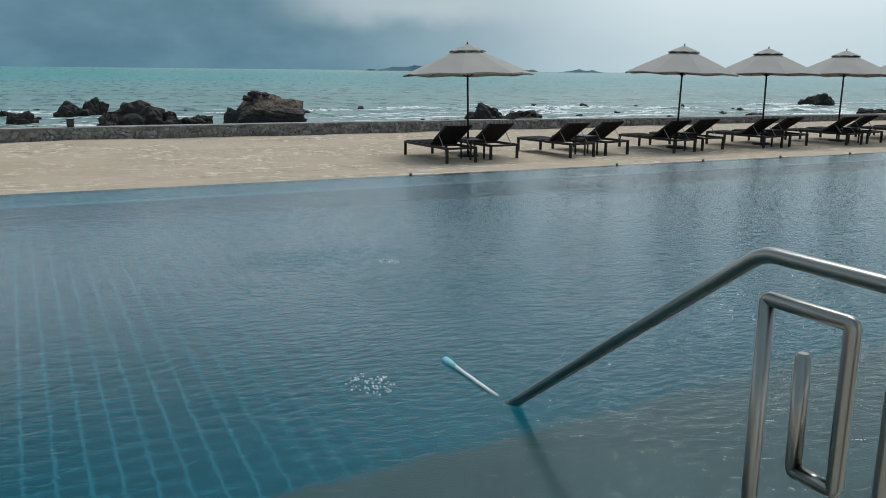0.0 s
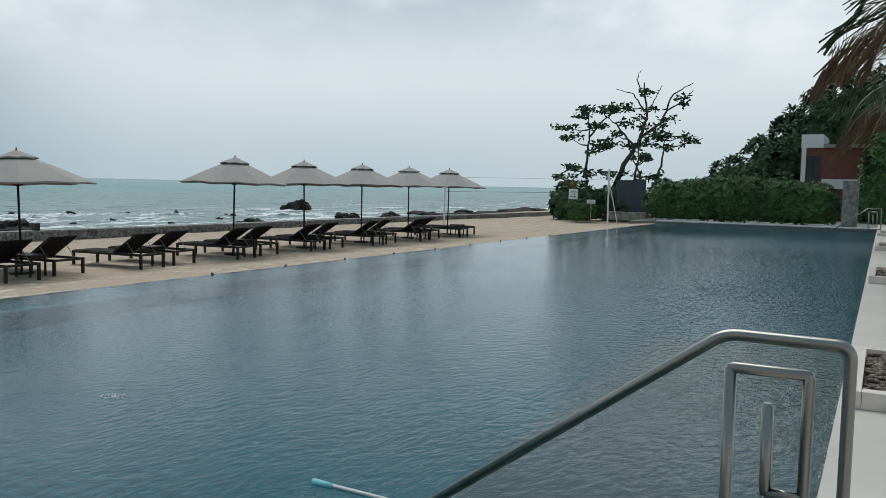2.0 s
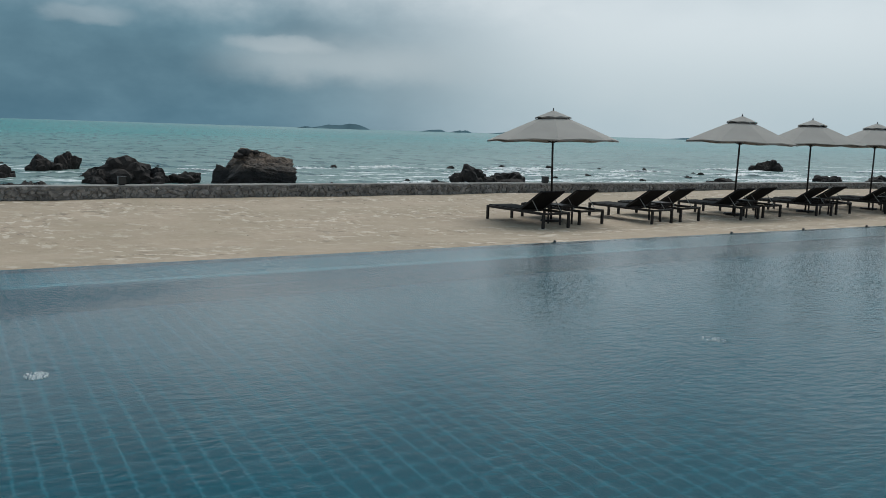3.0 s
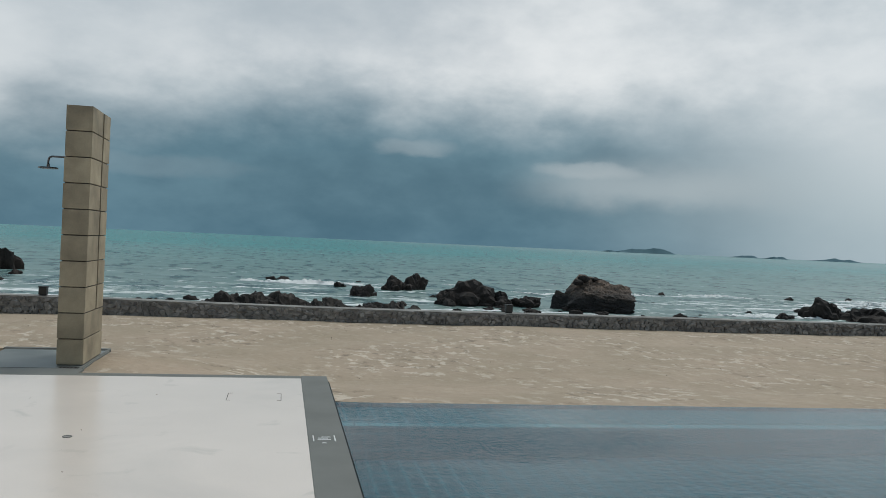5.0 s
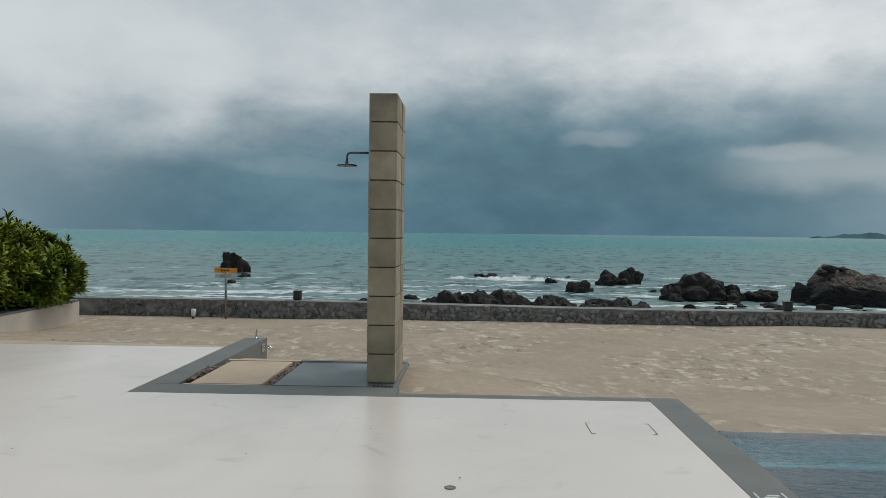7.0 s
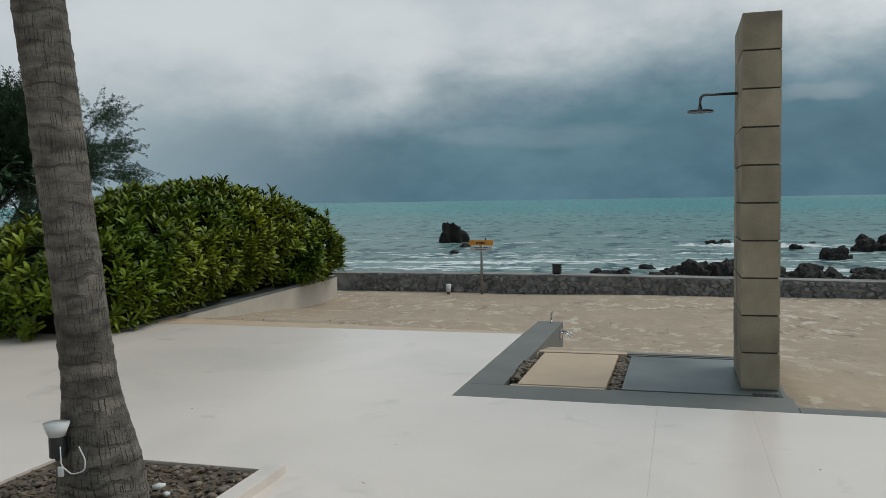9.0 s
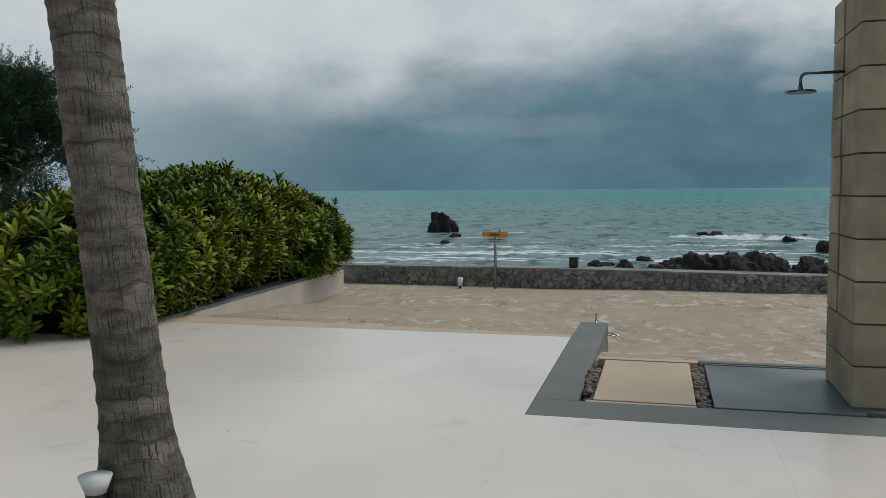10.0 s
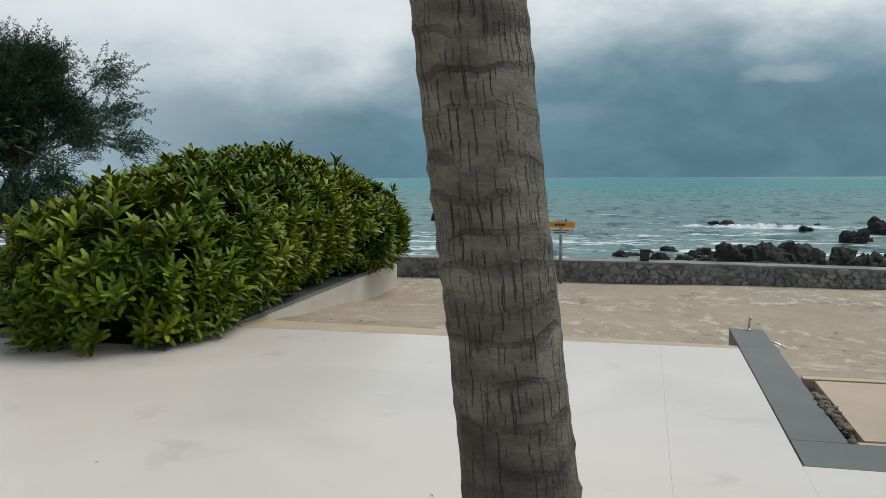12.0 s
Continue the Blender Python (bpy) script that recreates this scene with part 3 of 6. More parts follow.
def rod(a, b, r0, r1=None, n=10, bm=None):
    bm = bm or bmesh.new()
    a, b = Vector(a), Vector(b)
    d = b - a
    q = d.to_track_quat("Z", "Y").to_matrix().to_4x4()
    bmesh.ops.create_cone(bm, cap_ends=True, segments=n, radius1=r0, radius2=r0 if r1 is None else r1, depth=d.length, matrix=Matrix.Translation((a + b) / 2) @ q)
    return bm


def tube(points, radii, n=12, bm=None):
    """A pipe through points, with its own radius at each."""
    bm = bm or bmesh.new()
    pts = [Vector(p) for p in points]
    if isinstance(radii, (int, float)):
        radii = [radii] * len(pts)
    rings, side = [], None
    for i, p in enumerate(pts):
        d = (pts[min(i + 1, len(pts) - 1)] - pts[max(i - 1, 0)]).normalized()
        if side is None:
            side = d.orthogonal().normalized()
        side = (side - d * side.dot(d)).normalized()
        up = d.cross(side)
        rings.append([bm.verts.new(p + radii[i] * (math.cos(2 * math.pi * k / n) * side + math.sin(2 * math.pi * k / n) * up)) for k in range(n)])
    for r, s in zip(rings, rings[1:]):
        for k in range(n):
            bm.faces.new((r[k], r[(k + 1) % n], s[(k + 1) % n], s[k]))
    bm.faces.new(rings[0][::-1])
    bm.faces.new(rings[-1])
    return bm


def rounded(points, r, steps=6):
    """The way through points with its corners rounded."""
    pts = [Vector(p) for p in points]
    out = [pts[0]]
    for a, p, b in zip(pts, pts[1:], pts[2:]):
        u, v = (a - p).normalized(), (b - p).normalized()
        for k in range(steps + 1):
            t = k / steps
            out.append((1 - t) ** 2 * (p + u * r) + 2 * t * (1 - t) * p + t * t * (p + v * r))
    return out + [pts[-1]]


def sheet(xs, ys, height):
    bm = bmesh.new()
    grid = [[bm.verts.new((x, y, height(x, y))) for x in xs] for y in ys]
    for r, s in zip(grid, grid[1:]):
        for k in range(len(xs) - 1):
            bm.faces.new((r[k], r[k + 1], s[k + 1], s[k]))
    return bm


def lerp(v, a, b, p, q):
    t = min(1.0, max(0.0, (v - a) / (b - a)))
    return p + (q - p) * t * t * (3 - 2 * t)


# ---------------------------------------------------------------- the large structure
WATER, DECK_LOW = -0.25, -0.18
POOL_X0, POOL_X1, POOL_Y0, POOL_Y1, SKEW = -1.97, 40.2, 0.43, 10.64, 0.021
WALL_Y = 21.46


def askew(bm):
    """The pool's seaward edge closes in on the terrace towards the east."""
    for v in bm.verts:
        if v.co.y > 9.0:
            v.co.y -= SKEW * max(0.0, v.co.x - POOL_X0) * lerp(v.co.y, 10.7, 20.0, 1, 0)
    return bm


def wall_line(x):
    """The sea wall's front, which bends a little towards the land on the east."""
    return WALL_Y - lerp(x, 24, 60, 0, 2.5)


def wall_drop(x):
    """The wall's top falls a little towards the east."""
    return lerp(x, -9, 0, 0, 0.09) + lerp(x, 10, 26, 0, 0.07)


def sand_height(x, y):
    base = lerp(y, 10.6, 13.6, -0.255, -0.475)
    west = lerp(y, 13.4, 19.5, -0.08, -0.45)
    mid = lerp(y, 12.6, 15.5, -0.02, -0.44)
    z = base + (mid - base) * (1 - lerp(x, -4.6, -1.5, 0, 1))
    z = z + (west - z) * (1 - lerp(x, -8.6, -6.9, 0, 1))
    if -6.8 < x < -4.75 and y < 12.45:
        return -0.5
    rough = lerp(y, 10.66, 11.6, 0.0, 1.0) if x > POOL_X0 else 1.0
    return z + rough * (0.035 * noise.noise((x * 0.45, y * 0.8, 0.3)) + 0.015 * noise.noise((x * 1.7, y * 2.6, 4.0)))


sand_bm = sheet([-16 + 0.3 * i for i in range(100)] + [14 + 1.0 * i for i in range(52)], [10.66 + 0.25 * i for i in range(53)], sand_height)
link("ground_sand", askew(sand_bm), M_SAND, smooth=True, label="pale tan beach sand raked flat between pool and sea wall", category="sand", kind="structure")

bm = bmesh.new()
bmesh.ops.create_grid(bm, x_segments=1, y_segments=1, size=1.0, matrix=Matrix.Translation((0, 2260, -1.75)) @ Matrix.Diagonal((4400, 2240, 1, 1)))
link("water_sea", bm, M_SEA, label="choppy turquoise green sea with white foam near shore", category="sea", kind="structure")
bm = box(-400, -400, -3.2, 400, 24, -2.4)
link("ground", bm, M_SOIL, label="bare earth under the resort", category="ground", kind="structure")

# plain wall added out of view in the west, blocking sky over the deck
link("wall_unseen_west", box(-17.0, -14, -0.4, -14.6, 10.6, 6.5), M_RENDERWALL, label="added plain cream wall out of view, blocking sky over the terrace", category="wall", kind="structure")
# upper terrace, butted slabs with open joints
deck = empty("floor_terrace", (0, 0, 0), "pale smooth screed pool terrace with fine joints", "terrace", kind="structure")
J = 0.0004
for x0, x1, y0, y1 in ((-30, -11.72, -12, 12.6), (-11.72, -7.625, -12, 13.6), (-7.625, -6.98, 2.0, 13.6), (-6.98, -5.47, 2.0, 10.64), (-5.47, -4.84, 2.0, 10.64), (-4.84, -2.25, 2.0, 10.64), (-7.625, -2.25, -12, 2.0)):
    part("slab", box(x0 + J, y0 + J, -0.5, x1 - J, y1 - J, 0.0), M_DECK, deck)
bm = bmesh.new()
strip = [bm.verts.new(p) for p in ((-11.7, 13.602, 0.001), (-6.985, 13.602, 0.001), (-6.985, 13.70, 0.001), (-11.68, 14.05, 0.001), (-11.7, 13.602, -0.5), (-6.985, 13.602, -0.5), (-6.985, 13.68, -0.5), (-11.68, 13.95, -0.5))]
for f in ((0, 1, 2, 3), (0, 4, 5, 1), (1, 5, 6, 2), (2, 6, 7, 3), (3, 7, 4, 0)):
    bm.faces.new([strip[k] for k in f])
bmesh.ops.recalc_face_normals(bm, faces=bm.faces)
part("edge_strip", bm, M_BEIGE, deck, "orange-beige edge strip beside the sand")
edging = empty("trim_terrace_edge", (0, 0, 0), "grey washed stone edging round the terrace", "edging", kind="structure")
part("coping", box(-2.25, -12, -0.6, POOL_X0, 10.80, 0.002), M_GREY, edging, bevel=0.006)
part("coping", box(-4.527, 10.64, -0.6, -2.253, 10.80, 0.002), M_GREY, edging, bevel=0.006)

# lower terrace on the near side of the pool
low = empty("floor_poolside", (0, 0, 0), "pale screed poolside terrace", "terrace", kind="structure")
part("slab", box(POOL_X0 + 0.003, -14, -0.5, 6.95, POOL_Y0, DECK_LOW), M_LOWDECK, low)
part("slab", box(6.95, -14, -0.5, 60, POOL_Y0, DECK_LOW), M_LOWDECK, low)
part("slab", box(POOL_X1 + 0.3, POOL_Y0, -0.5, 60, 11.2, DECK_LOW), M_GREY, low)

pool = empty("floor_pool", (0, 0, 0), "blue-grey tiled pool basin full of water", "pool", kind="structure")
part("basin_floor", box(POOL_X0, POOL_Y0, -1.7, POOL_X1, POOL_Y1, -1.25), M_POOLTILE, pool)
part("basin_wall", box(POOL_X0 - 0.0, POOL_Y0 - 0.2, -1.7, POOL_X1, POOL_Y0 - 0.003, -0.19), M_POOLTILE, pool)
part("basin_wall", askew(box(POOL_X0 + 0.003, POOL_Y1 - 0.02, -1.7, POOL_X1, POOL_Y1 + 0.15, -0.262)), M_POOLTILE, pool)
# west wall below the coping: its shade is put into a darker tile
part("basin_wall", box(POOL_X0 + 0.002, POOL_Y0, -1.7, POOL_X0 + 0.02, POOL_Y1, -0.03), mat("shaded_basin_tile", (0.003, 0.015, 0.017), 0.5, var=0.2, scale=2.0, fine=20, bump=0.05, spec=0.08, coords="World"), pool, "dark green basin tile with shade put into its colour")
part("basin_wall", box(POOL_X1, POOL_Y0, -1.7, POOL_X1 + 0.3, POOL_Y1 + 0.1, -0.15), M_GREY, pool)
bm = bmesh.new()
bench = [[bm.verts.new((x, y, z)) for y, z in ((POOL_Y1 - 0.02, -1.5), (POOL_Y1 - 0.02, -0.44), (POOL_Y1 - 0.95, -0.44), (POOL_Y1 - 1.25, -1.26))] for x in (POOL_X0 + 0.02, POOL_X1)]
bm.faces.new(bench[0]), bm.faces.new(bench[1])
for k in range(4):
    bm.faces.new((bench[0][k], bench[0][(k + 1) % 4], bench[1][(k + 1) % 4], bench[1][k]))
bmesh.ops.recalc_face_normals(bm, faces=bm.faces)
part("bench", askew(bm), M_BENCHTILE, pool)
# thin skin over the bench slope that carries the brightened tile
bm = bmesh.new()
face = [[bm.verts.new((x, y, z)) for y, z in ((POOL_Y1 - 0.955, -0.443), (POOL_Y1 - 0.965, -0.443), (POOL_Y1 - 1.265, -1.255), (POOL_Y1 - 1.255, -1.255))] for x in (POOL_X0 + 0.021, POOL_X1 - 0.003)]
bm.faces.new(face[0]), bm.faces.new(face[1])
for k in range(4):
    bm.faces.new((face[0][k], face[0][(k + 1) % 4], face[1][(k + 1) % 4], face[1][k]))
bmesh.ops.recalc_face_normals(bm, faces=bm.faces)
part("bench_face", askew(bm), M_LITFACETILE, pool, "blue tile face of the underwater bench, brightened in its colour")
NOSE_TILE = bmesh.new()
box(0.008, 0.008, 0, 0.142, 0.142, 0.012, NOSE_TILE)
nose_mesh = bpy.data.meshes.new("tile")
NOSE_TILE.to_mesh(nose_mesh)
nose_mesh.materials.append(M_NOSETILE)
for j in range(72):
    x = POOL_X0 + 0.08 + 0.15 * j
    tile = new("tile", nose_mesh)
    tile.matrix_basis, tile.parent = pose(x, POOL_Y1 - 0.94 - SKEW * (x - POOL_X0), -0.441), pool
for k in range(5):
    part("step", box(2.3, POOL_Y0, -1.5, 10.5, POOL_Y0 + 0.85 + 0.32 * (4 - k), -1.25 + 0.15 * (k + 1)), M_STEP, pool)
water_bm = sheet([POOL_X0 + 0.02 + i * (POOL_X1 - POOL_X0 - 0.02) / 40 for i in range(41)], [POOL_Y0 + i * (POOL_Y1 - POOL_Y0) / 10 for i in range(11)], lambda x, y: WATER)
water = link("water_pool", askew(water_bm), M_POOLWATER, smooth=True, label="clear still pool water with patches of ripples", category="water", kind="structure")
water.visible_shadow = False



# ---------------------------------------------------------------- shower place
def shower_column():
    col = empty("shower_column", (-4.734, 11.3, 0.0), "tall sandstone block shower column with a slot for its pipe", "shower")
    hx, h = 0.138, 0.284
    part("core", box(-hx + 0.012, 0.02, 0.0, hx - 0.012, 0.525, 2.8), M_MORTAR, col)
    part("core", box(-hx + 0.012, 0.583, 0.0, hx - 0.012, 0.90, 2.8), M_MORTAR, col)
    part("core", box(-hx + 0.09, 0.526, 0.0, hx - 0.012, 0.582, 2.8), M_MORTAR, col)
    for k in range(10):
        z0, z1 = k * h + 0.006, (k + 1) * h - 0.006
        dx, dy = random.uniform(-0.003, 0.003), random.uniform(-0.003, 0.003)
        if k < 2:
            part("block", box(-hx + dx, dy, z0, hx + dx, 0.92 + dy, z1), M_BLOCK, col, bevel=0.004)
        else:
            part("block", box(-hx + dx, dy, z0, hx + dx, 0.525, z1), M_BLOCK, col, bevel=0.004)
            part("block", box(-hx + dx, 0.583, z0, hx + dx, 0.92 + dy, z1), M_BLOCK, col, bevel=0.004)
    arm = part("shower_arm", tube(rounded([(-hx + 0.03, 0.50, 2.30), (-hx - 0.29, 0.50, 2.30), (-hx - 0.29, 0.50, 2.20)], 0.05), 0.011), M_DARKCHROME, col, "dark chrome shower arm", smooth=True)
    part("collar", rod((-hx - 0.29, 0.50, 2.21), (-hx - 0.29, 0.50, 2.175), 0.017), M_DARKCHROME, arm)
    part("shower_head", rod((-hx - 0.29, 0.50, 2.175), (-hx - 0.29, 0.50, 2.160), 0.105, 0.108, 28), M_DARKCHROME, arm, "flat round dark chrome shower head")
    return col


shower_column()

tray = empty("shower_tray", (0, 0, 0), "grey stone shower surround with beige and dark pads", "shower tray")
part("front_edging", box(-6.97, 10.643, -0.3, -4.53, 11.07, 0.002), M_GREY, tray, bevel=0.005)
part("side_edging", box(-6.972, 11.073, -0.45, -6.67, 14.56, 0.002), M_GREY, tray, bevel=0.005)
part("bed", box(-6.667, 11.073, -0.3, -4.503, 12.607, -0.075), M_GAP, tray)
part("back_edging", box(-6.64, 12.61, -0.3, -5.80, 12.70, -0.005), M_BEIGE, tray, bevel=0.004)
part("back_edging", box(-5.797, 12.61, -0.3, -4.57, 12.70, 0.0), M_GREY, tray, bevel=0.004)
part("base_kerb", box(-4.592, 11.073, -0.3, -4.565, 12.607, -0.001), M_GREY, tray)
part("column_base", box(-4.86, 11.31, -0.07, -4.606, 12.21, 0.004), M_GREY, tray)
part("front_lip", box(-6.62, 11.073, -0.1, -5.875, 11.115, -0.001), M_BEIGE, tray, "beige washed stone lip")
part("back_lip", box(-5.79, 12.575, -0.1, -4.553, 12.607, -0.008), M_GREY, tray)
drain = part("drain", box(-4.80, 11.078, -0.02, -4.60, 11.18, 0.0005), M_BLACK, tray, "small dark drain frame")
for k in range(5):
    part("bar", box(-4.787 + 0.037 * k, 11.09, 0.0006, -4.765 + 0.037 * k, 11.165, 0.003), M_GAP, drain)
part("pad", box(-6.575, 11.165, -0.07, -5.875, 12.56, -0.004), M_BEIGE, tray, "beige washed stone standing pad", bevel=0.005)
part("pad", box(-5.755, 11.14, -0.07, -4.555, 12.53, -0.006), M_SLATE, tray, "dark wet stone standing pad", bevel=0.005)
part("side_wall", box(-6.68, 12.70, -0.5, -6.672, 14.555, -0.012), M_RENDERWALL, tray)


def pebble_strip(parent, x0, x1, y0, y1, z, n, r):
    verts, faces = [], []
    base = bmesh.new()
    bmesh.ops.create_icosphere(base, subdivisions=1, radius=1.0)
    bv = [v.co.copy() for v in base.verts]
    bf = [[v.index for v in f.verts] for f in base.faces]
    base.free()
    for _ in range(n):
        c = Vector((random.uniform(x0, x1), random.uniform(y0, y1), z + random.uniform(-0.2, 0.5) * r))
        m = Euler((random.uniform(-0.3, 0.3), random.uniform(-0.3, 0.3), random.uniform(0, 6.3))).to_matrix() @ Matrix.Diagonal((r * random.uniform(0.7, 1.4), r * random.uniform(0.6, 1.0), r * random.uniform(0.35, 0.7)))
        k = len(verts)
        verts += [tuple(c + m @ v) for v in bv]
        faces += [[k + i for i in f] for f in bf]
    return raw("gravel", verts, faces, M_PEBBLE, parent, True, kind="stuff")


pebble_strip(tray, -6.65, -6.59, 11.1, 12.3, -0.05, 130, 0.034)
pebble_strip(tray, -6.66, -6.61, 11.3, 12.1, -0.005, 60, 0.032)
pebble_strip(tray, -5.86, -5.77, 11.1, 12.56, -0.045, 300, 0.027)
pebble_strip(tray, -5.7, -4.9, 11.085, 11.125, -0.06, 120, 0.018)


# ---------------------------------------------------------------- sea wall
wall = empty("wall_sea", (0, 0, 0), "low rubble stone sea wall with a mortar cap", "sea wall", kind="structure")
wall_xs = [-60 + 2.0 * i for i in range(66)]


def wall_core(z0, z1, d0, d1):
    bm = bmesh.new()
    rows = [[bm.verts.new((x, wall_line(x) + d, z - wall_drop(x))) for x in wall_xs] for d, z in ((d0, z0), (d0, z1), (d1, z1), (d1, z0))]
    for a, b in zip(rows, rows[1:]):
        for k in range(len(wall_xs) - 1):
            bm.faces.new((a[k], a[k + 1], b[k + 1], b[k]))
    for e in (0, -1):
        bm.faces.new([r[e] for r in rows])
    bmesh.ops.recalc_face_normals(bm, faces=bm.faces)
    return bm


part("core", wall_core(-2.6, -0.09, 0.05, 0.50), M_WALLMORTAR, wall)
part("cap", wall_core(-0.10, -0.068, 0.035, 0.53), mat("pale_wall_cap", (0.30, 0.285, 0.265), 0.9, var=0.35, scale=2.0, fine=25, bump=0.7, dist=0.03, coords="World"), wall)


# ---------------------------------------------------------------- rocks in the sea
def rock(x, y, z, sx, sy, sz, seed, material=M_ROCK, label="rough black basalt rock standing in the surf", name="sea_rock", rough=0.45, detail=4, rz=0.0, cuts=16, lumps=0, form=None):
    """One broken stone; with lumps, a jagged body of several humps grown together."""
    rng = random.Random(seed)
    bm = bmesh.new()
    bmesh.ops.create_icosphere(bm, subdivisions=detail, radius=1.0)
    o = Vector((seed * 3.7, seed * 1.3, seed * 7.1))
    planes = [(Vector((rng.gauss(0, 1), rng.gauss(0, 1), rng.gauss(0, 1))).normalized(), rng.uniform(0.55, 0.92)) for _ in range(cuts)]
    humps = []
    for _ in range(lumps):
        a, far = rng.uniform(0, 6.3), rng.uniform(0.35, 0.95)
        humps.append((Vector((far * math.cos(a), far * math.sin(a), rng.uniform(0.0, 0.75) * (1.1 - far))), rng.uniform(0.18, 0.36)))
    for v in bm.verts:
        d = v.co.normalized()
        p = d * (1.12 + rough * 0.8 * noise.noise(d * 1.2 + o))
        for n, c in planes:
            over = p.dot(n) - c
            if over > 0:
                p -= n * over * 0.9
        if humps:
            p *= 0.72
            for c, q in humps:
                disc = d.dot(c) ** 2 - c.length_squared + q * q
                if disc > 0:
                    reach = d.dot(c) + math.sqrt(disc)
                    if reach > p.length:
                        p = d * reach
        p *= 1 + 0.3 * rough * noise.noise(p * 3.2 + o) + 0.22 * rough * (0.4 - abs(noise.noise(p * 7 + o))) * 2 + 0.16 * rough * noise.noise(p * 15 + o)
        v.co = form(p) if form else p
    ext = [max(abs(v.co[a]) for v in bm.verts) for a in (0, 1)] + [max(v.co.z for v in bm.verts)]
    for v in bm.verts:
        v.co = Vector((v.co.x * sx / ext[0], v.co.y * sy / ext[1], v.co.z * sz / ext[2]))
    ob = link(name, bm, material, None, label, False, "rock")
    ob.matrix_basis = pose(x, y, z, 0, 0, rz)
    return ob


def slab_form(p):
    """A long blocky boulder: highest towards one end, sloping gently to the other."""
    cube = p / max(abs(c) for c in p)
    q = (p.normalized() * 0.15 + cube * 0.85) * (1 + 0.12 * noise.noise(p * 2.2) + 0.10 * noise.noise(p * 4.3) + 0.07 * (0.3 - abs(noise.noise(p * 8))) + 0.035 * noise.noise(p * 16))
    bed = 3.2 * q.z + 0.7 * q.x + 0.8 * noise.noise(p * 1.7)
    ledge = bed - math.floor(bed)
    q.x *= 0.94 + 0.09 * ledge
    q.y *= 0.94 + 0.09 * ledge
    q.z *= 1.0 - 0.15 * (q.x + 0.6) if q.x > -0.6 else 1.0 - 1.1 * (-0.6 - q.x)
    if q.z > 0:
        q.z *= 1.0 - 0.30 * max(0.0, 0.35 - q.y)
    q.x += 0.08 * q.z - 0.03
    return q


rock(14.2, 43.7, -1.9, 2.1, 1.5, 2.05, 9, M_BROWNROCK, "large brown weathered boulder standing in the surf", "boulder", 0.22, detail=6, rz=-14, cuts=0, form=slab_form)
rock(12.6, 44.6, -1.9, 0.8, 0.9, 1.15, 38, M_BROWNROCK, "brown rock leaning on the large boulder", "boulder", 0.35, detail=4, rz=20)
for bx, by, bz, bs, bn in ((13.30, 43.75, -0.08, 0.40, 8), (13.95, 43.8, -0.06, 0.26, 35), (12.95, 43.6, -0.22, 0.30, 36)):
    rock(bx, by, bz, bs, bs * 0.8, bs * 0.5, bn, M_ROCK, "dark stone lying on the brown boulder", "boulder", 0.4, 3, lumps=1)
for x, y, w, top, seed in ((7.6, 46.0, 3.1, -0.36, 2), (9.3, 45.6, 2.5, -0.95, 12), (6.3, 45.0, 1.6, -1.0, 13), (10.5, 45.4, 1.8, -1.15, 14), (8.2, 45.6, 2.0, -0.75, 77),
                           (-4.6, 38.0, 1.8, -0.76, 3), (-3.4, 38.2, 2.0, -0.72, 15), (-2.3, 38.0, 2.1, -0.80, 16), (-1.0, 37.8, 1.2, -0.98, 17), (0.1, 37.0, 1.6, -0.98, 18), (1.2, 36.0, 1.6, -1.05, 19),
                           (2.1, 49.8, 1.5, -1.05, 20), (5.4, 57.6, 1.9, -0.80, 4), (6.5, 58.2, 1.6, -0.62, 21), (4.6, 56.5, 1.4, -1.05, 22),
                           (-22.2, 66.5, 1.9, -0.12, 5), (-7.4, 34.2, 1.3, -1.0, 23), (14.4, 34.5, 2.2, -1.0, 24),
                           (27.6, 43.6, 2.5, -0.55, 6), (29.5, 42.6, 3.4, -0.98, 25), (24.3, 42.5, 1.2, -1.42, 26), (75.0, 58.4, 2.5, -0.50, 27), (47.9, 41.0, 2.4, -1.32, 28),
                           (64.2, 39.5, 3.4, -1.05, 29), (61.0, 42.0, 2.2, -1.2, 30), (76.0, 42.0, 3.5, -1.35, 31), (80.0, 40.0, 5.0, -1.2, 32), (88.0, 37.0, 8.0, -0.95, 33), (70.0, 37.5, 4.0, -1.3, 34)):
    shore = -6 < x < 2 and y < 40
    rock(x, y, -1.85, w * 0.68, w * 0.55, top + (1.72 if shore else 1.85), seed, M_SHOREROCK if shore else M_ROCK, "rough brown-black rock at the foot of the wall" if shore else "rough black basalt rock standing in the surf", rough=0.6, rz=seed * 37, lumps=5 + seed % 7)
for k in range(110):
    x = random.uniform(-26, 60)
    y = random.uniform(30, 40) if k % 3 else random.uniform(40, 66)
    w = random.uniform(0.18, 0.55)
    rock(x, y, -1.78, w, w * 0.8, w * random.uniform(0.4, 0.8), 40 + k, label="small black rock awash near the shore", rough=0.6, lumps=3, detail=3, rz=k * 50)

for k in range(46):
    w = random.uniform(0.2, 0.62)
    rock(random.uniform(-6.6, 3.6), random.uniform(34.0, 42.0), -1.80, w * 1.5, w, w * random.uniform(0.6, 1.15), 700 + k, M_SHOREROCK, "brown-black stone among the shore rocks", rough=0.6, lumps=4, detail=3, rz=k * 61)
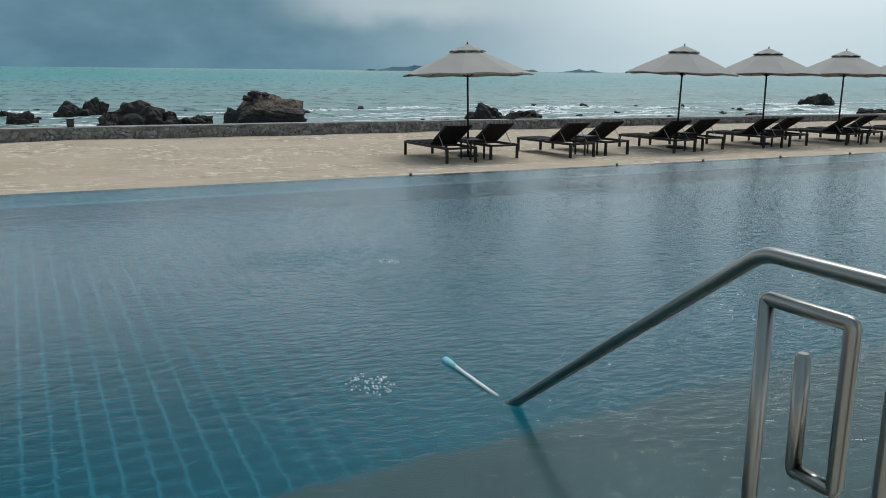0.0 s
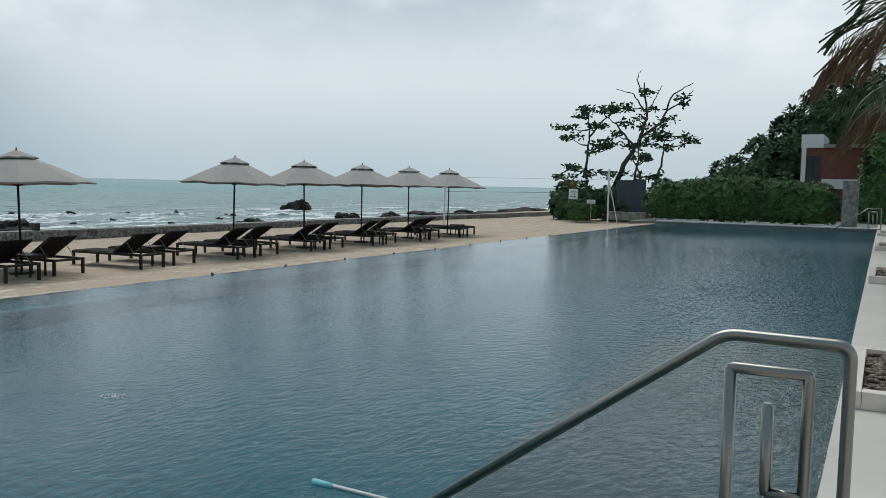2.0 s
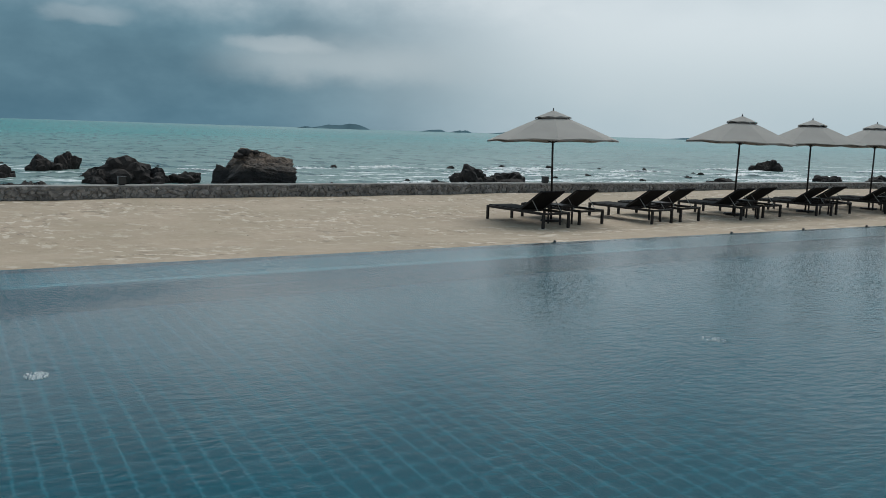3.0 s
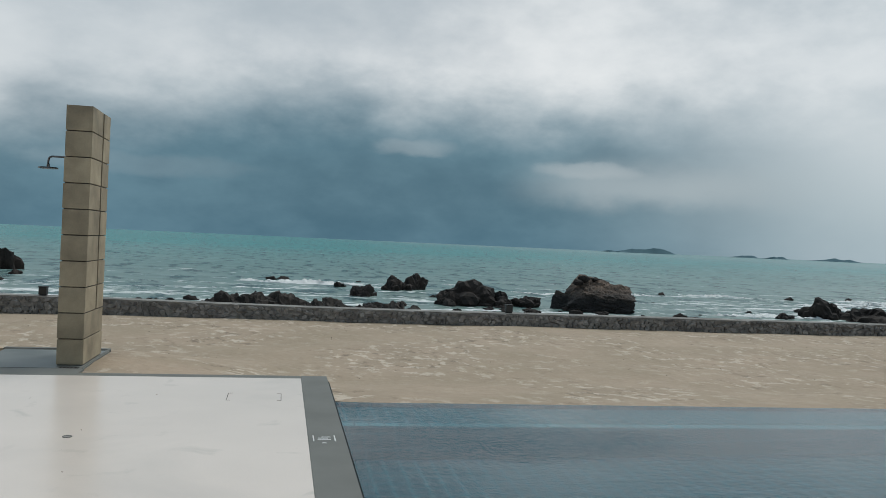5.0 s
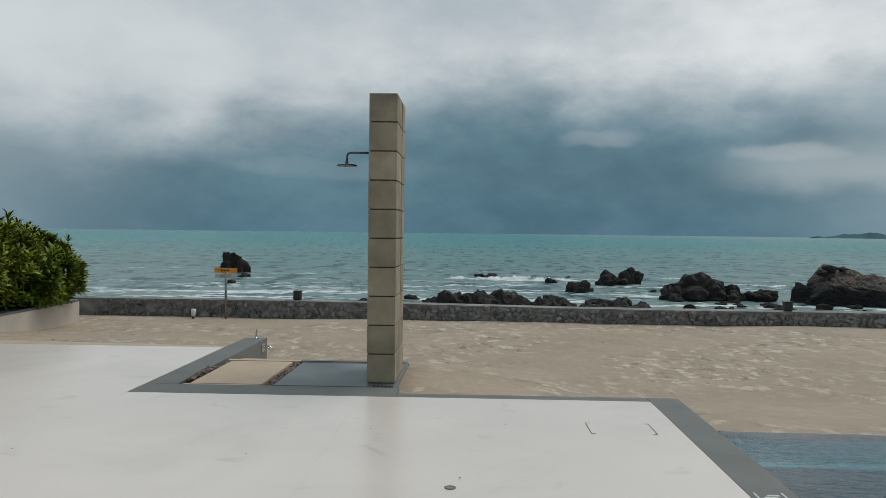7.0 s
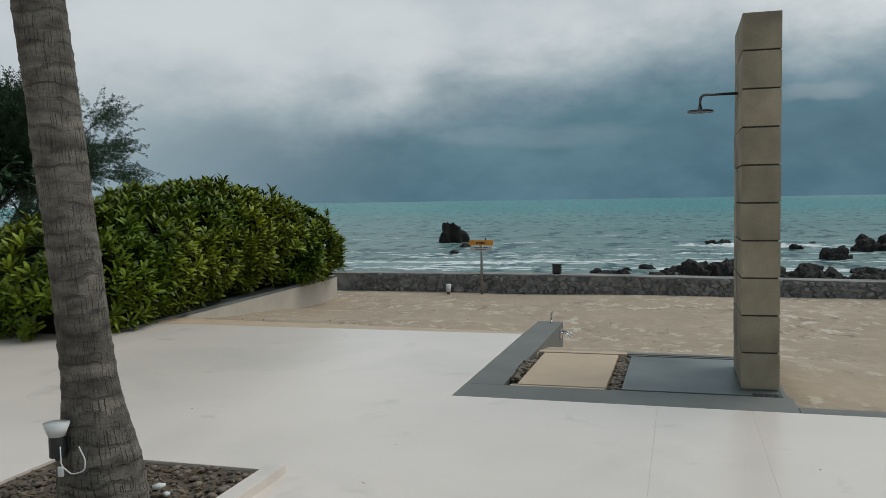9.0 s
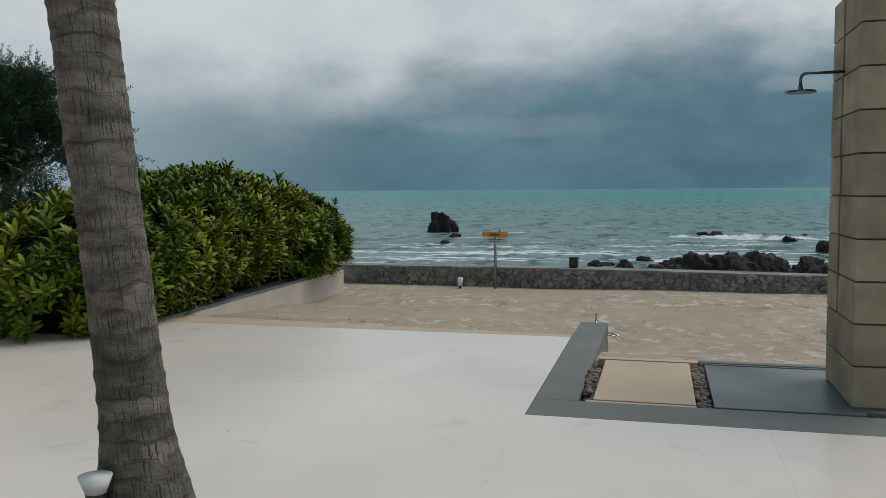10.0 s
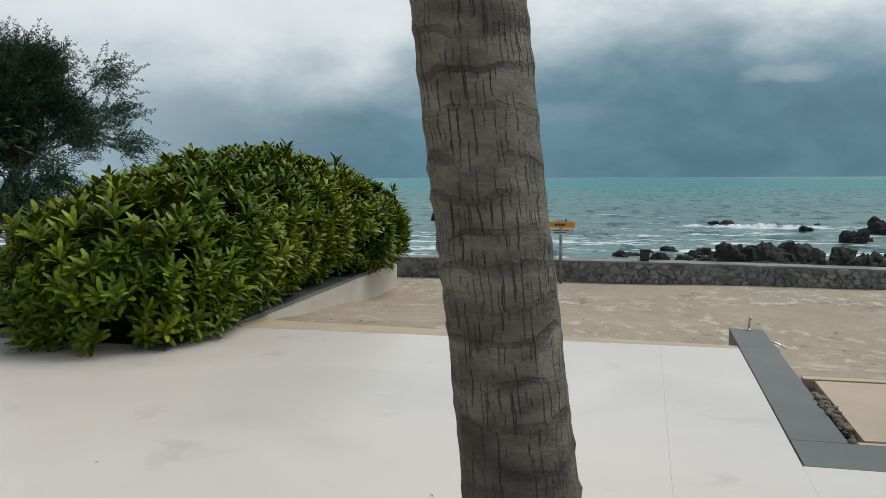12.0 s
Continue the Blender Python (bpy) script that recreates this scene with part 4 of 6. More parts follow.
for k in range(130):
    w = random.uniform(0.10, 0.40)
    rock(random.uniform(-10, 14), random.uniform(28.5, 44), -1.78, w * 1.3, w, w * random.uniform(0.5, 0.9), 400 + k, label="small black rock awash near the shore", rough=0.6, lumps=3, detail=3, rz=k * 47)

# ---------------------------------------------------------------- the palm beside the path
def palm_trunk(name, base, lean, height, r0, r1, label):
    bm = bmesh.new()
    n, seg = 48, int(height / 0.02)
    rings, scars, zr = [], [], 0.0
    while zr < height:
        scars.append(zr)
        zr += random.uniform(0.045, 0.115)
    for i in range(seg + 1):
        z = height * i / seg
        t = z / height
        cx, cy = lean[0] * t ** 1.15, lean[1] * t ** 1.15
        r = r1 + (r0 - r1) * math.exp(-(z / 0.52) ** 3)
        ring = []
        for k in range(n):
            a = 2 * math.pi * k / n
            ca, sa = math.cos(a), math.sin(a)
            zz = z + 0.035 * noise.noise((ca * 1.4, sa * 1.4, z * 1.5))
            near = min(abs(zz - q) for q in scars)
            d = 0.006 * max(0.0, 1 - near / 0.022) * (0.4 + 1.2 * abs(noise.noise((ca * 2.5, sa * 2.5, z * 3))))
            d += 0.006 * noise.noise((ca * 2.0, sa * 2.0, z * 3)) + 0.0035 * noise.noise((ca * 9, sa * 9, z * 5))
            ring.append(bm.verts.new((cx + (r + d) * ca, cy + (r + d) * sa, z)))
        rings.append(ring)
    for r, s in zip(rings, rings[1:]):
        for k in range(n):
            bm.faces.new((r[k], r[(k + 1) % n], s[(k + 1) % n], s[k]))
    bm.faces.new(rings[-1])
    ob = empty(name, base, label, "palm")
    part("trunk", bm, M_BARK, ob, "grey ringed bark with cracks", smooth=True)
    return ob


palm_near = palm_trunk("palm_tree", (-7.935, 7.925, -0.03), (-0.62, 0.0), 5.2, 0.200, 0.116, "coconut palm with grey ringed leaning trunk in a pebble bed")


# ---------------------------------------------------------------- umbrellas and loungers on the sand
def umbrella(label):
    u = empty("beach_umbrella", (0, 0, 0), label, "umbrella", "umbrellas on the sand")
    part("pole", rod((0, 0, 0), (0, 0, 2.22), 0.024, 0.02, 12), M_FRAME, u, smooth=True)
    part("base", rod((0, 0, 0), (0, 0, 0.06), 0.24, 0.22, 24), M_FRAME, u)

    def canopy(r, z0, z1, inner, sag):
        bm = bmesh.new()
        rows = []
        for i in range(7):
            t = i / 6
            rad = inner + (r - inner) * t
            row = []
            for k in range(32):
                off = ((k % 4) - 0.0) / 4
                e = 1 - abs(off - 0.5) * 2
                a = 2 * math.pi * k / 32
                rr = rad * (math.cos(math.pi / 8) / math.cos((off - 0.5) * math.pi / 4)) * (1 - 0.02 * e * t)
                z = z1 + (z0 - z1) * t ** 1.06 + sag * 0.5 * e * t * t
                row.append(bm.verts.new((rr * math.cos(a), rr * math.sin(a), z)))
            rows.append(row)
        for a, b in zip(rows, rows[1:]):
            for k in range(32):
                bm.faces.new((a[k], b[k], b[(k + 1) % 32], a[(k + 1) % 32]))
        under = [[bm.verts.new(v.co + Vector((0, 0, -0.010))) for v in row] for row in rows]
        for a, b in zip(under, under[1:]):
            for k in range(32):
                bm.faces.new((a[k], a[(k + 1) % 32], b[(k + 1) % 32], b[k]))
        # a short valance hangs from the rim
        hem = [bm.verts.new(v.co + Vector((0, 0, -0.028))) for v in rows[-1]]
        for k in range(32):
            bm.faces.new((rows[-1][k], hem[k], hem[(k + 1) % 32], rows[-1][(k + 1) % 32]))
            bm.faces.new((under[-1][k], under[-1][(k + 1) % 32], hem[(k + 1) % 32], hem[k]))
        if inner < 0.05:
            bm.faces.new(rows[0])
            bm.faces.new(under[0][::-1])
        else:
            for k in range(32):
                bm.faces.new((rows[0][k], rows[0][(k + 1) % 32], under[0][(k + 1) % 32], under[0][k]))
        bmesh.ops.recalc_face_normals(bm, faces=bm.faces)
        return bm

    part("canopy", canopy(1.38, 1.66, 2.16, 0.16, 0.05), M_CANVAS, u, "taupe canvas canopy")
    part("vent_cap", canopy(0.38, 2.125, 2.26, 0.02, 0.03), M_CANVAS, u)
    part("finial", rod((0, 0, 2.24), (0, 0, 2.31), 0.022, 0.008, 10), M_FRAME, u)
    for k in range(8):
        a = 2 * math.pi * k / 8
        part("rib", rod((0.03 * math.cos(a), 0.03 * math.sin(a), 2.13), (1.28 * math.cos(a), 1.28 * math.sin(a), 1.655), 0.008, 0.008, 6), M_FRAME, u)
        part("strut", rod((0.03 * math.cos(a), 0.03 * math.sin(a), 1.62), (0.6 * math.cos(a), 0.6 * math.sin(a), 1.91), 0.007, 0.007, 6), M_FRAME, u)
    return u


def lounger(flat=False, label=""):
    """Its length along y: the foot end at +y, the back at -y."""
    s = empty("sun_lounger", (0, 0, 0), label, "sun lounger", "loungers")
    w, l0, l1, h = 0.33, -0.93, 0.93, 0.33
    for x in (-w, w):
        part("side_rail", box(x - 0.02, l0, h - 0.05, x + 0.02, l1, h), M_FRAME, s, bevel=0.004)
        for y in (l0 + 0.03, l1 - 0.03):
            part("leg", box(x - 0.022, y - 0.025, 0, x + 0.022, y + 0.025, h - 0.05), M_FRAME, s)
    for y in (l0 + 0.02, l1 - 0.02, -0.18):
        part("cross_rail", box(-w + 0.02, y - 0.02, h - 0.045, w - 0.02, y + 0.02, h - 0.005), M_FRAME, s)
    bm = box(-w + 0.02, -0.16, h - 0.012, w - 0.02, l1 - 0.03, h + 0.012)
    part("seat", bm, M_WEAVE, s, "black mesh seat", bevel=0.004)
    y0, z0 = -0.16, h + 0.01
    y1, z1 = (l0 + 0.03, h + 0.01) if flat else (-0.77, h + 0.40)
    back = part("backrest", beam((0, y0, z0), (0, y1, z1), 2 * w - 0.05, 0.024), M_WEAVE, s, "black mesh backrest")
    for x in (-w + 0.03, w - 0.03):
        part("back_rail", beam((x, y0, z0), (x, y1, z1), 0.028, 0.034), M_FRAME, back)
        if not flat:
            part("prop", rod((x, -0.5, h + 0.225), (x, -0.72, h - 0.02), 0.008, 0.008, 6), M_STEEL, back)
    return s


def side_table():
    s = empty("side_table", (0, 0, 0), "small dark side table standing on the sand", "table", "side tables")
    part("tabletop", box(-0.2, -0.2, 0.40, 0.2, 0.2, 0.43), M_FRAME, s, bevel=0.004)
    for x in (-0.17, 0.17):
        for y in (-0.17, 0.17):
            part("leg", box(x - 0.015, y - 0.015, 0, x + 0.015, y + 0.015, 0.40), M_FRAME, s)
    return s


U0, U_STEP, U_Y, SAND_Z = 10.46, 2.89, 14.57, -0.495
first_u = umbrella("open taupe canvas umbrella on a dark pole in sand")
first_l = lounger(False, "black mesh sun lounger with raised back on sand")
flat_l = lounger(True, "black mesh sun lounger lying flat on sand")
first_t = side_table()
made_u = made_l = made_f = made_t = False
for k in range(7):
    ux = U0 + k * U_STEP
    if k != 1:
        m = pose(ux, U_Y, SAND_Z, random.uniform(-2.0, 1.0), (0 if k < 2 else random.uniform(0.3, 1.5)), random.uniform(10, 24))
        if not made_u:
            first_u.matrix_basis, made_u = m @ Matrix.Diagonal((1.0, 1.0, 1.04, 1)), True
        else:
            copy_thing(first_u, m @ Matrix.Diagonal((1.0, 1.0, 1.04, 1)))
    for side in (-1, 1):
        m = pose(ux - 0.21 + side * 0.56 + random.uniform(-0.03, 0.03), U_Y - 0.01 + side * 0.11 + random.uniform(-0.05, 0.05), SAND_Z, 0, 0, 3.5 + random.uniform(-2.5, 2.5))
        if k == 6:
            if not made_f:
                flat_l.matrix_basis, made_f = m, True
            else:
                copy_thing(flat_l, m)
        elif not made_l:
            first_l.matrix_basis, made_l = m, True
        else:
            copy_thing(first_l, m)
    m = pose(ux - 0.17, U_Y - 0.5, SAND_Z, 0, 0, random.uniform(-8, 8))
    if not made_t:
        first_t.matrix_basis, made_t = m, True
    else:
        copy_thing(first_t, m)


# ---------------------------------------------------------------- pool handrail
def handrail():
    ob = empty("pool_handrail", (3.953, -0.31, 0.035), "bent stainless steel pool handrail beside the steps", "handrail")
    r = 0.025
    main = [(0, 2.53, -0.316), (0, 1.075, 0.742), (0, 0.60, 0.738), (0, 0.60, -0.10), (0, 1.045, -0.10), (0, 1.045, 0.605), (0, 0.745, 0.605), (0, 0.745, 0.098), (0, 0.89, 0.098), (0, 0.895, 0.462)]
    part("rail", tube(rounded(main[:6], 0.055), r), M_STEEL, ob, smooth=True)
    part("inner_loop", tube(rounded(main[4:5] + main[5:], 0.012, 2), r * 0.96), M_STEEL, ob, smooth=True)
    part("end_cap", rod((0, 0.895, 0.462), (0, 0.895, 0.474), r * 0.96, r * 0.6, 14), M_STEEL, ob)
    part("foot", rod((0, 0.60, DECK_LOW - 0.035), (0, 0.60, -0.05), r, r, 14), M_STEEL, ob)
    part("flange", rod((0, 0.60, DECK_LOW - 0.035), (0, 0.60, DECK_LOW - 0.023), 0.05, 0.045, 20), M_STEEL, ob)
    return ob


rail = handrail()

# solid rod that stands in for a bright glint by the handrail
stick = empty("pool_brush", (3.925, 2.285, WATER), "white rod with pale blue end, standing for a glint on the pool", "pool brush")
part("pole", tube([(0, 0, 0.0), (-0.005, 0.2, 0.006), (0.0, 0.45, 0.008)], 0.010, 8), M_WHITE, stick, smooth=True)
part("head", rod((0.0, 0.44, 0.004), (0.004, 0.57, 0.0), 0.016, 0.024, 10), M_BLUETIP, stick, smooth=True)


# ---------------------------------------------------------------- foliage helpers
def leaf_quads(verts, faces, c, d, up, length, width, droop):
    """One bent leaf of two quads, from its foot c along d."""
    side = d.cross(up)
    side = side.normalized() if side.length > 1e-4 else Vector((1, 0, 0))
    n = side.cross(d).normalized()
    m = c + d * length * 0.62 + n * droop * 0.25
    e = c + d * length - n * droop
    k = len(verts)
    verts += [tuple(c - side * width * 0.12), tuple(c + side * width * 0.12), tuple(m + side * width * 0.5), tuple(m - side * width * 0.5), tuple(e + side * width * 0.24), tuple(e - side * width * 0.24)]
    faces += [(k, k + 1, k + 2, k + 3), (k + 3, k + 2, k + 4, k + 5)]


def rand_dir(up=0.0):
    v = Vector((random.gauss(0, 1), random.gauss(0, 1), random.gauss(0, 1) + up))
    return v.normalized()


def lobed(parent, blobs, material, inner, rosettes, leaves, length, width, name="leaves", shrink=0.82, steep=0.0, gaps=0.0):
    """Leaf rosettes all over a union of rounded lobes, round an added inner mass that fills the gaps."""
    verts, faces = [], []
    area = [b[3] * b[4] + b[4] * b[5] + b[3] * b[5] for b in blobs]
    for b, a in zip(blobs, area):
        for _ in range(int(rosettes * a / sum(area))):
            d = rand_dir(0.15)
            wob = 1 + 0.10 * noise.noise(Vector(b[:3]) + d * 2.3) + random.uniform(-0.09, 0.06)
            if steep and random.random() < 0.12:
                wob += random.uniform(0.04, 0.13)
            p = Vector((b[0] + d.x * b[3] * wob, b[1] + d.y * b[4] * wob, b[2] + d.z * b[5] * wob))
            if p.z < 0.02 or any(((p.x - q[0]) / q[3]) ** 2 + ((p.y - q[1]) / q[4]) ** 2 + ((p.z - q[2]) / q[5]) ** 2 < 0.62 for q in blobs if q is not b):
                continue
            if gaps and noise.noise(p * 2.4) < -0.16 and random.random() < gaps:
                continue
            axis = (Vector((d.x / b[3], d.y / b[4], d.z / b[5])).normalized() + Vector((0, 0, 0.45 + steep)) + 0.35 * rand_dir()).normalized()
            t1 = axis.orthogonal().normalized()
            t2 = axis.cross(t1)
            ph = random.uniform(0, 6.3)
            size = random.uniform(0.75, 1.2)
            for k in range(leaves):
                a2 = ph + k * 2.4
                lift = 0.25 + 0.75 * k / leaves
                ld = (t1 * math.cos(a2) + t2 * math.sin(a2) + axis * (lift * (1.1 + steep) - 0.1)).normalized()
                leaf_quads(verts, faces, p + axis * 0.05 * k / leaves, ld, axis, length * size * random.uniform(0.75, 1.1), width * size, length * 0.12)
    raw(name, verts, faces, material, parent)
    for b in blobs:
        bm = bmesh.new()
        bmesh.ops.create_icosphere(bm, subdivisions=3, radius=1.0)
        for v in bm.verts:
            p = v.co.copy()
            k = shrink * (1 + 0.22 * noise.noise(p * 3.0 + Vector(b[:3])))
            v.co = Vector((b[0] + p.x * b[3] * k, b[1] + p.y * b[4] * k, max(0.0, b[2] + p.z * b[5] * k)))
        part("inner_core", bm, inner, parent)


# ---------------------------------------------------------------- hedge and its planter wall
hedge = empty("coastal_hedge", (0, 0, 0), "dense glossy green broadleaf hedge behind a low wall", "hedge")
HEDGE = [(-12.52, 13.1, 0.46, 0.98, 1.0, 0.78), (-12.5, 14.1, 0.66, 0.95, 1.0, 0.82), (-12.7, 15.3, 0.74, 1.05, 1.1, 0.88), (-12.8, 16.5, 0.82, 1.08, 1.1, 0.92), (-12.75, 17.7, 0.74, 1.08, 1.0, 0.86),
         (-12.55, 18.7, 0.60, 0.98, 0.9, 0.76), (-12.6, 19.5, 0.50, 0.88, 0.6, 0.56), (-13.3, 14.8, 0.62, 0.8, 1.1, 0.75), (-13.6, 16.5, 0.72, 0.95, 1.5, 0.82)]
# the dark core stands in for shade in the leaf gaps
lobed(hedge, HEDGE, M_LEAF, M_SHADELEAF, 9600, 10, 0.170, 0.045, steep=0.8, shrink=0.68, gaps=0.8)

pw = empty("wall_planter", (0, 0, 0), "low cream rendered planter wall with dark stone top", "planter wall", kind="structure")
bm = bmesh.new()
q = [(-11.66, 13.15), (-11.98, 20.1), (-12.22, 20.1), (-11.90, 13.15)]
lo, hi = [bm.verts.new((x, y, -0.6)) for x, y in q], [bm.verts.new((x, y, -0.03)) for x, y in q]
for k in range(4):
    bm.faces.new((lo[k], lo[(k + 1) % 4], hi[(k + 1) % 4], hi[k]))
bm.faces.new(hi)
bmesh.ops.recalc_face_normals(bm, faces=bm.faces)
part("wall_body", bm, M_RENDERWALL, pw)
bm = bmesh.new()
q = [(-11.672, 12.4), (-11.992, 20.09), (-12.30, 20.09), (-11.98, 12.4)]
lo, hi = [bm.verts.new((x, y, -0.028)) for x, y in q], [bm.verts.new((x, y, 0.012)) for x, y in q]
for k in range(4):
    bm.faces.new((lo[k], lo[(k + 1) % 4], hi[(k + 1) % 4], hi[k]))
bm.faces.new(hi)
part("coping", bm, M_SLATE, pw)
link("ground_bed", box(-60, 12.62, -0.5, -12.25, 20.05, -0.02), M_SOIL, label="dark soil bed under the hedge", category="soil", kind="structure")
lawn_bm = sheet([-60 + 2 * i for i in range(24)] + [-13.95], [12.65 + 0.7 * i for i in range(13)], lambda x, y: 0.01 + 0.05 * noise.noise((x * 0.3, y * 0.3, 1.0)))
link("ground_lawn", lawn_bm, M_LAWN, smooth=True, label="short green lawn behind the hedge", category="lawn", kind="structure")


# ---------------------------------------------------------------- trees
def grow(tubes, tips, p, d, length, r, depth, rng, spread=0.55, up=0.15, curl=0.25):
    pts, radii = [p.copy()], [r]
    seg = 5
    for i in range(seg):
        d = (d + Vector((rng.gauss(0, 1), rng.gauss(0, 1), rng.gauss(0, 0.6))) * curl * 0.35 + Vector((0, 0, up * 0.2))).normalized()
        p = p + d * length / seg
        pts.append(p.copy())
        radii.append(r * (1 - 0.45 * (i + 1) / seg))
    tubes.append((pts, radii))
    if depth == 0:
        tips.append((p, d))
        return
    for k in range(rng.choice((2, 3, 3))):
        nd = (d + Vector((rng.gauss(0, 1), rng.gauss(0, 1), rng.gauss(0, 0.7))).normalized() * spread * 1.6).normalized()
        at = pts[-1] if k < 2 else pts[3]
        grow(tubes, tips, at.copy(), nd, length * rng.uniform(0.6, 0.85), r * 0.52, depth - 1, rng, spread, up, curl)


def tree(name, base, label, stems, depth, leaf_mat, per_tip, leaf_size, cluster, seed, bare=0.0, spread=0.55, up=0.15, sliver=1.0, twigs=0):
    rng = random.Random(seed)
    ob = empty(name, base, label, "tree")
    tubes, tips = [], []
    for d, length, r in stems:
        grow(tubes, tips, Vector((0, 0, -0.1)), Vector(d).normalized(), length, r, depth, rng, spread, up)
    bm = bmesh.new()
    for pts, radii in tubes:
        tube(pts, [max(x, 0.008) for x in radii], 6, bm)
    part("trunk", bm, M_WOOD, ob, smooth=True)
    verts, faces = [], []
    for p, d in tips:
        if rng.random() < bare:
            continue
        for _ in range(twigs):
            # a fine arching spray with small leaves on both sides
            q = p + Vector((rng.gauss(0, cluster), rng.gauss(0, cluster), rng.gauss(0, cluster)))
            out = (p - Vector((0, 0, 2.0))).normalized()
            td = (out * 0.9 + d * 0.4 + Vector((rng.gauss(0, 0.62), rng.gauss(0, 0.62), rng.gauss(0.18, 0.5)))).normalized()
            for j in range(int(per_tip * rng.uniform(0.6, 1.2))):
                q = q + td * leaf_size * 0.45
                td = (td + Vector((0, 0, -0.022))).normalized()
                side = td.orthogonal().normalized()
                side = (side * math.cos(j * 2.4) + td.cross(side) * math.sin(j * 2.4))
                leaf_quads(verts, faces, q, (side * 0.8 + td).normalized(), side.cross(td), leaf_size * rng.uniform(0.7, 1.2), leaf_size * 0.42, leaf_size * 0.1)
            continue
        for _ in range(0 if twigs else per_tip):
            c = p + Vector((rng.gauss(0, cluster), rng.gauss(0, cluster), rng.gauss(0, cluster * 0.45)))
            ld = (Vector((rng.gauss(0, 1), rng.gauss(0, 1), rng.gauss(0, 0.5))) + d * 0.6).normalized()
            leaf_quads(verts, faces, c, ld, Vector((0, 0, 1)), leaf_size * rng.uniform(0.7, 1.3), leaf_size * 0.5 * sliver, leaf_size * 0.1)
    raw("crown", verts, faces, leaf_mat, ob)
    return ob




def almond_tree(base, label, stems, pads, leaves, seed):
    """A layered shore tree seen against the sky: crooked stems, and flat pads of leaves on side branches.
    Places are metres towards the terrace and up from its foot; a pad adds its half width."""
    rng = random.Random(seed)
    ob = empty("shore_tree", base, label, "tree")
    bm, nodes = bmesh.new(), []
    for r0, pts in stems:
        way = []
        for (a0, z0), (a1, z1) in zip(pts, pts[1:]):
            for k in range(5):
                t = k / 5
                way.append(Vector((rng.uniform(-0.06, 0.06), -(a0 + (a1 - a0) * t) + rng.uniform(-0.06, 0.06), z0 + (z1 - z0) * t)))
        way.append(Vector((0, -pts[-1][0], pts[-1][1])))
        tube(way, [max(0.018, r0 * (1 - 0.85 * k / len(way))) for k in range(len(way))], 7, bm)
        nodes += way
    verts, faces = [], []
    for a, z, half in pads:
        c = Vector((rng.uniform(-0.5, 0.5), -a, z))
        root = min(nodes, key=lambda p: (p - c).length + (0.8 if p.z > c.z else 0.0))
        bend = (root + c) / 2 + Vector((0, 0, -0.12 * (c - root).length))
        tube([root, bend, c], [0.05, 0.035, 0.015], 5, bm)
        for _ in range(max(2, int(half * 5))):
            q = c + Vector((rng.gauss(0, half * 0.5), rng.gauss(0, half * 0.55), rng.gauss(0.04, 0.10)))
            tube([c, (c + q) / 2 + Vector((0, 0, 0.05)), q], [0.016, 0.012, 0.008], 4, bm)
            for _ in range(int(leaves * rng.uniform(0.5, 1.3))):
                p = q + Vector((rng.gauss(0, 0.17), rng.gauss(0, 0.17), rng.gauss(0.02, 0.08)))
                d = Vector((rng.gauss(0, 1), rng.gauss(0, 1), rng.gauss(0.1, 0.4))).normalized()
                leaf_quads(verts, faces, p, d, Vector((rng.gauss(0, 1), rng.gauss(0, 1), rng.gauss(0, 1))), rng.uniform(0.18, 0.32), 0.13, 0.03)
    part("trunk", bm, M_WOOD, ob, smooth=True)
    raw("crown", verts, faces, M_DARKLEAF, ob)
    return ob


almond_tree((47.0, 15.55, -0.3), "dark broadleaf shore tree with layered leafy pads", [(0.13, [(0, 0), (0.05, 1.5), (-0.1, 3.0), (0.1, 4.4), (0.0, 6.0)]), (0.06, [(0.05, 4.6), (0.9, 5.6), (1.7, 6.1)])],
            [(-0.9, 5.1, 0.6), (-0.3, 5.7, 0.6), (0.2, 6.2, 0.5), (0.5, 5.2, 0.6), (-0.7, 4.4, 0.5), (0.9, 6.0, 0.6), (1.6, 6.2, 0.7), (0.8, 4.1, 0.5), (1.6, 4.0, 0.8), (0.0, 3.6, 0.4), (-1.4, 2.2, 0.6), (-0.7, 2.7, 0.6), (0.2, 2.5, 0.7), (-1.0, 1.4, 0.8), (0.3, 1.4, 0.7)], 30, 11)
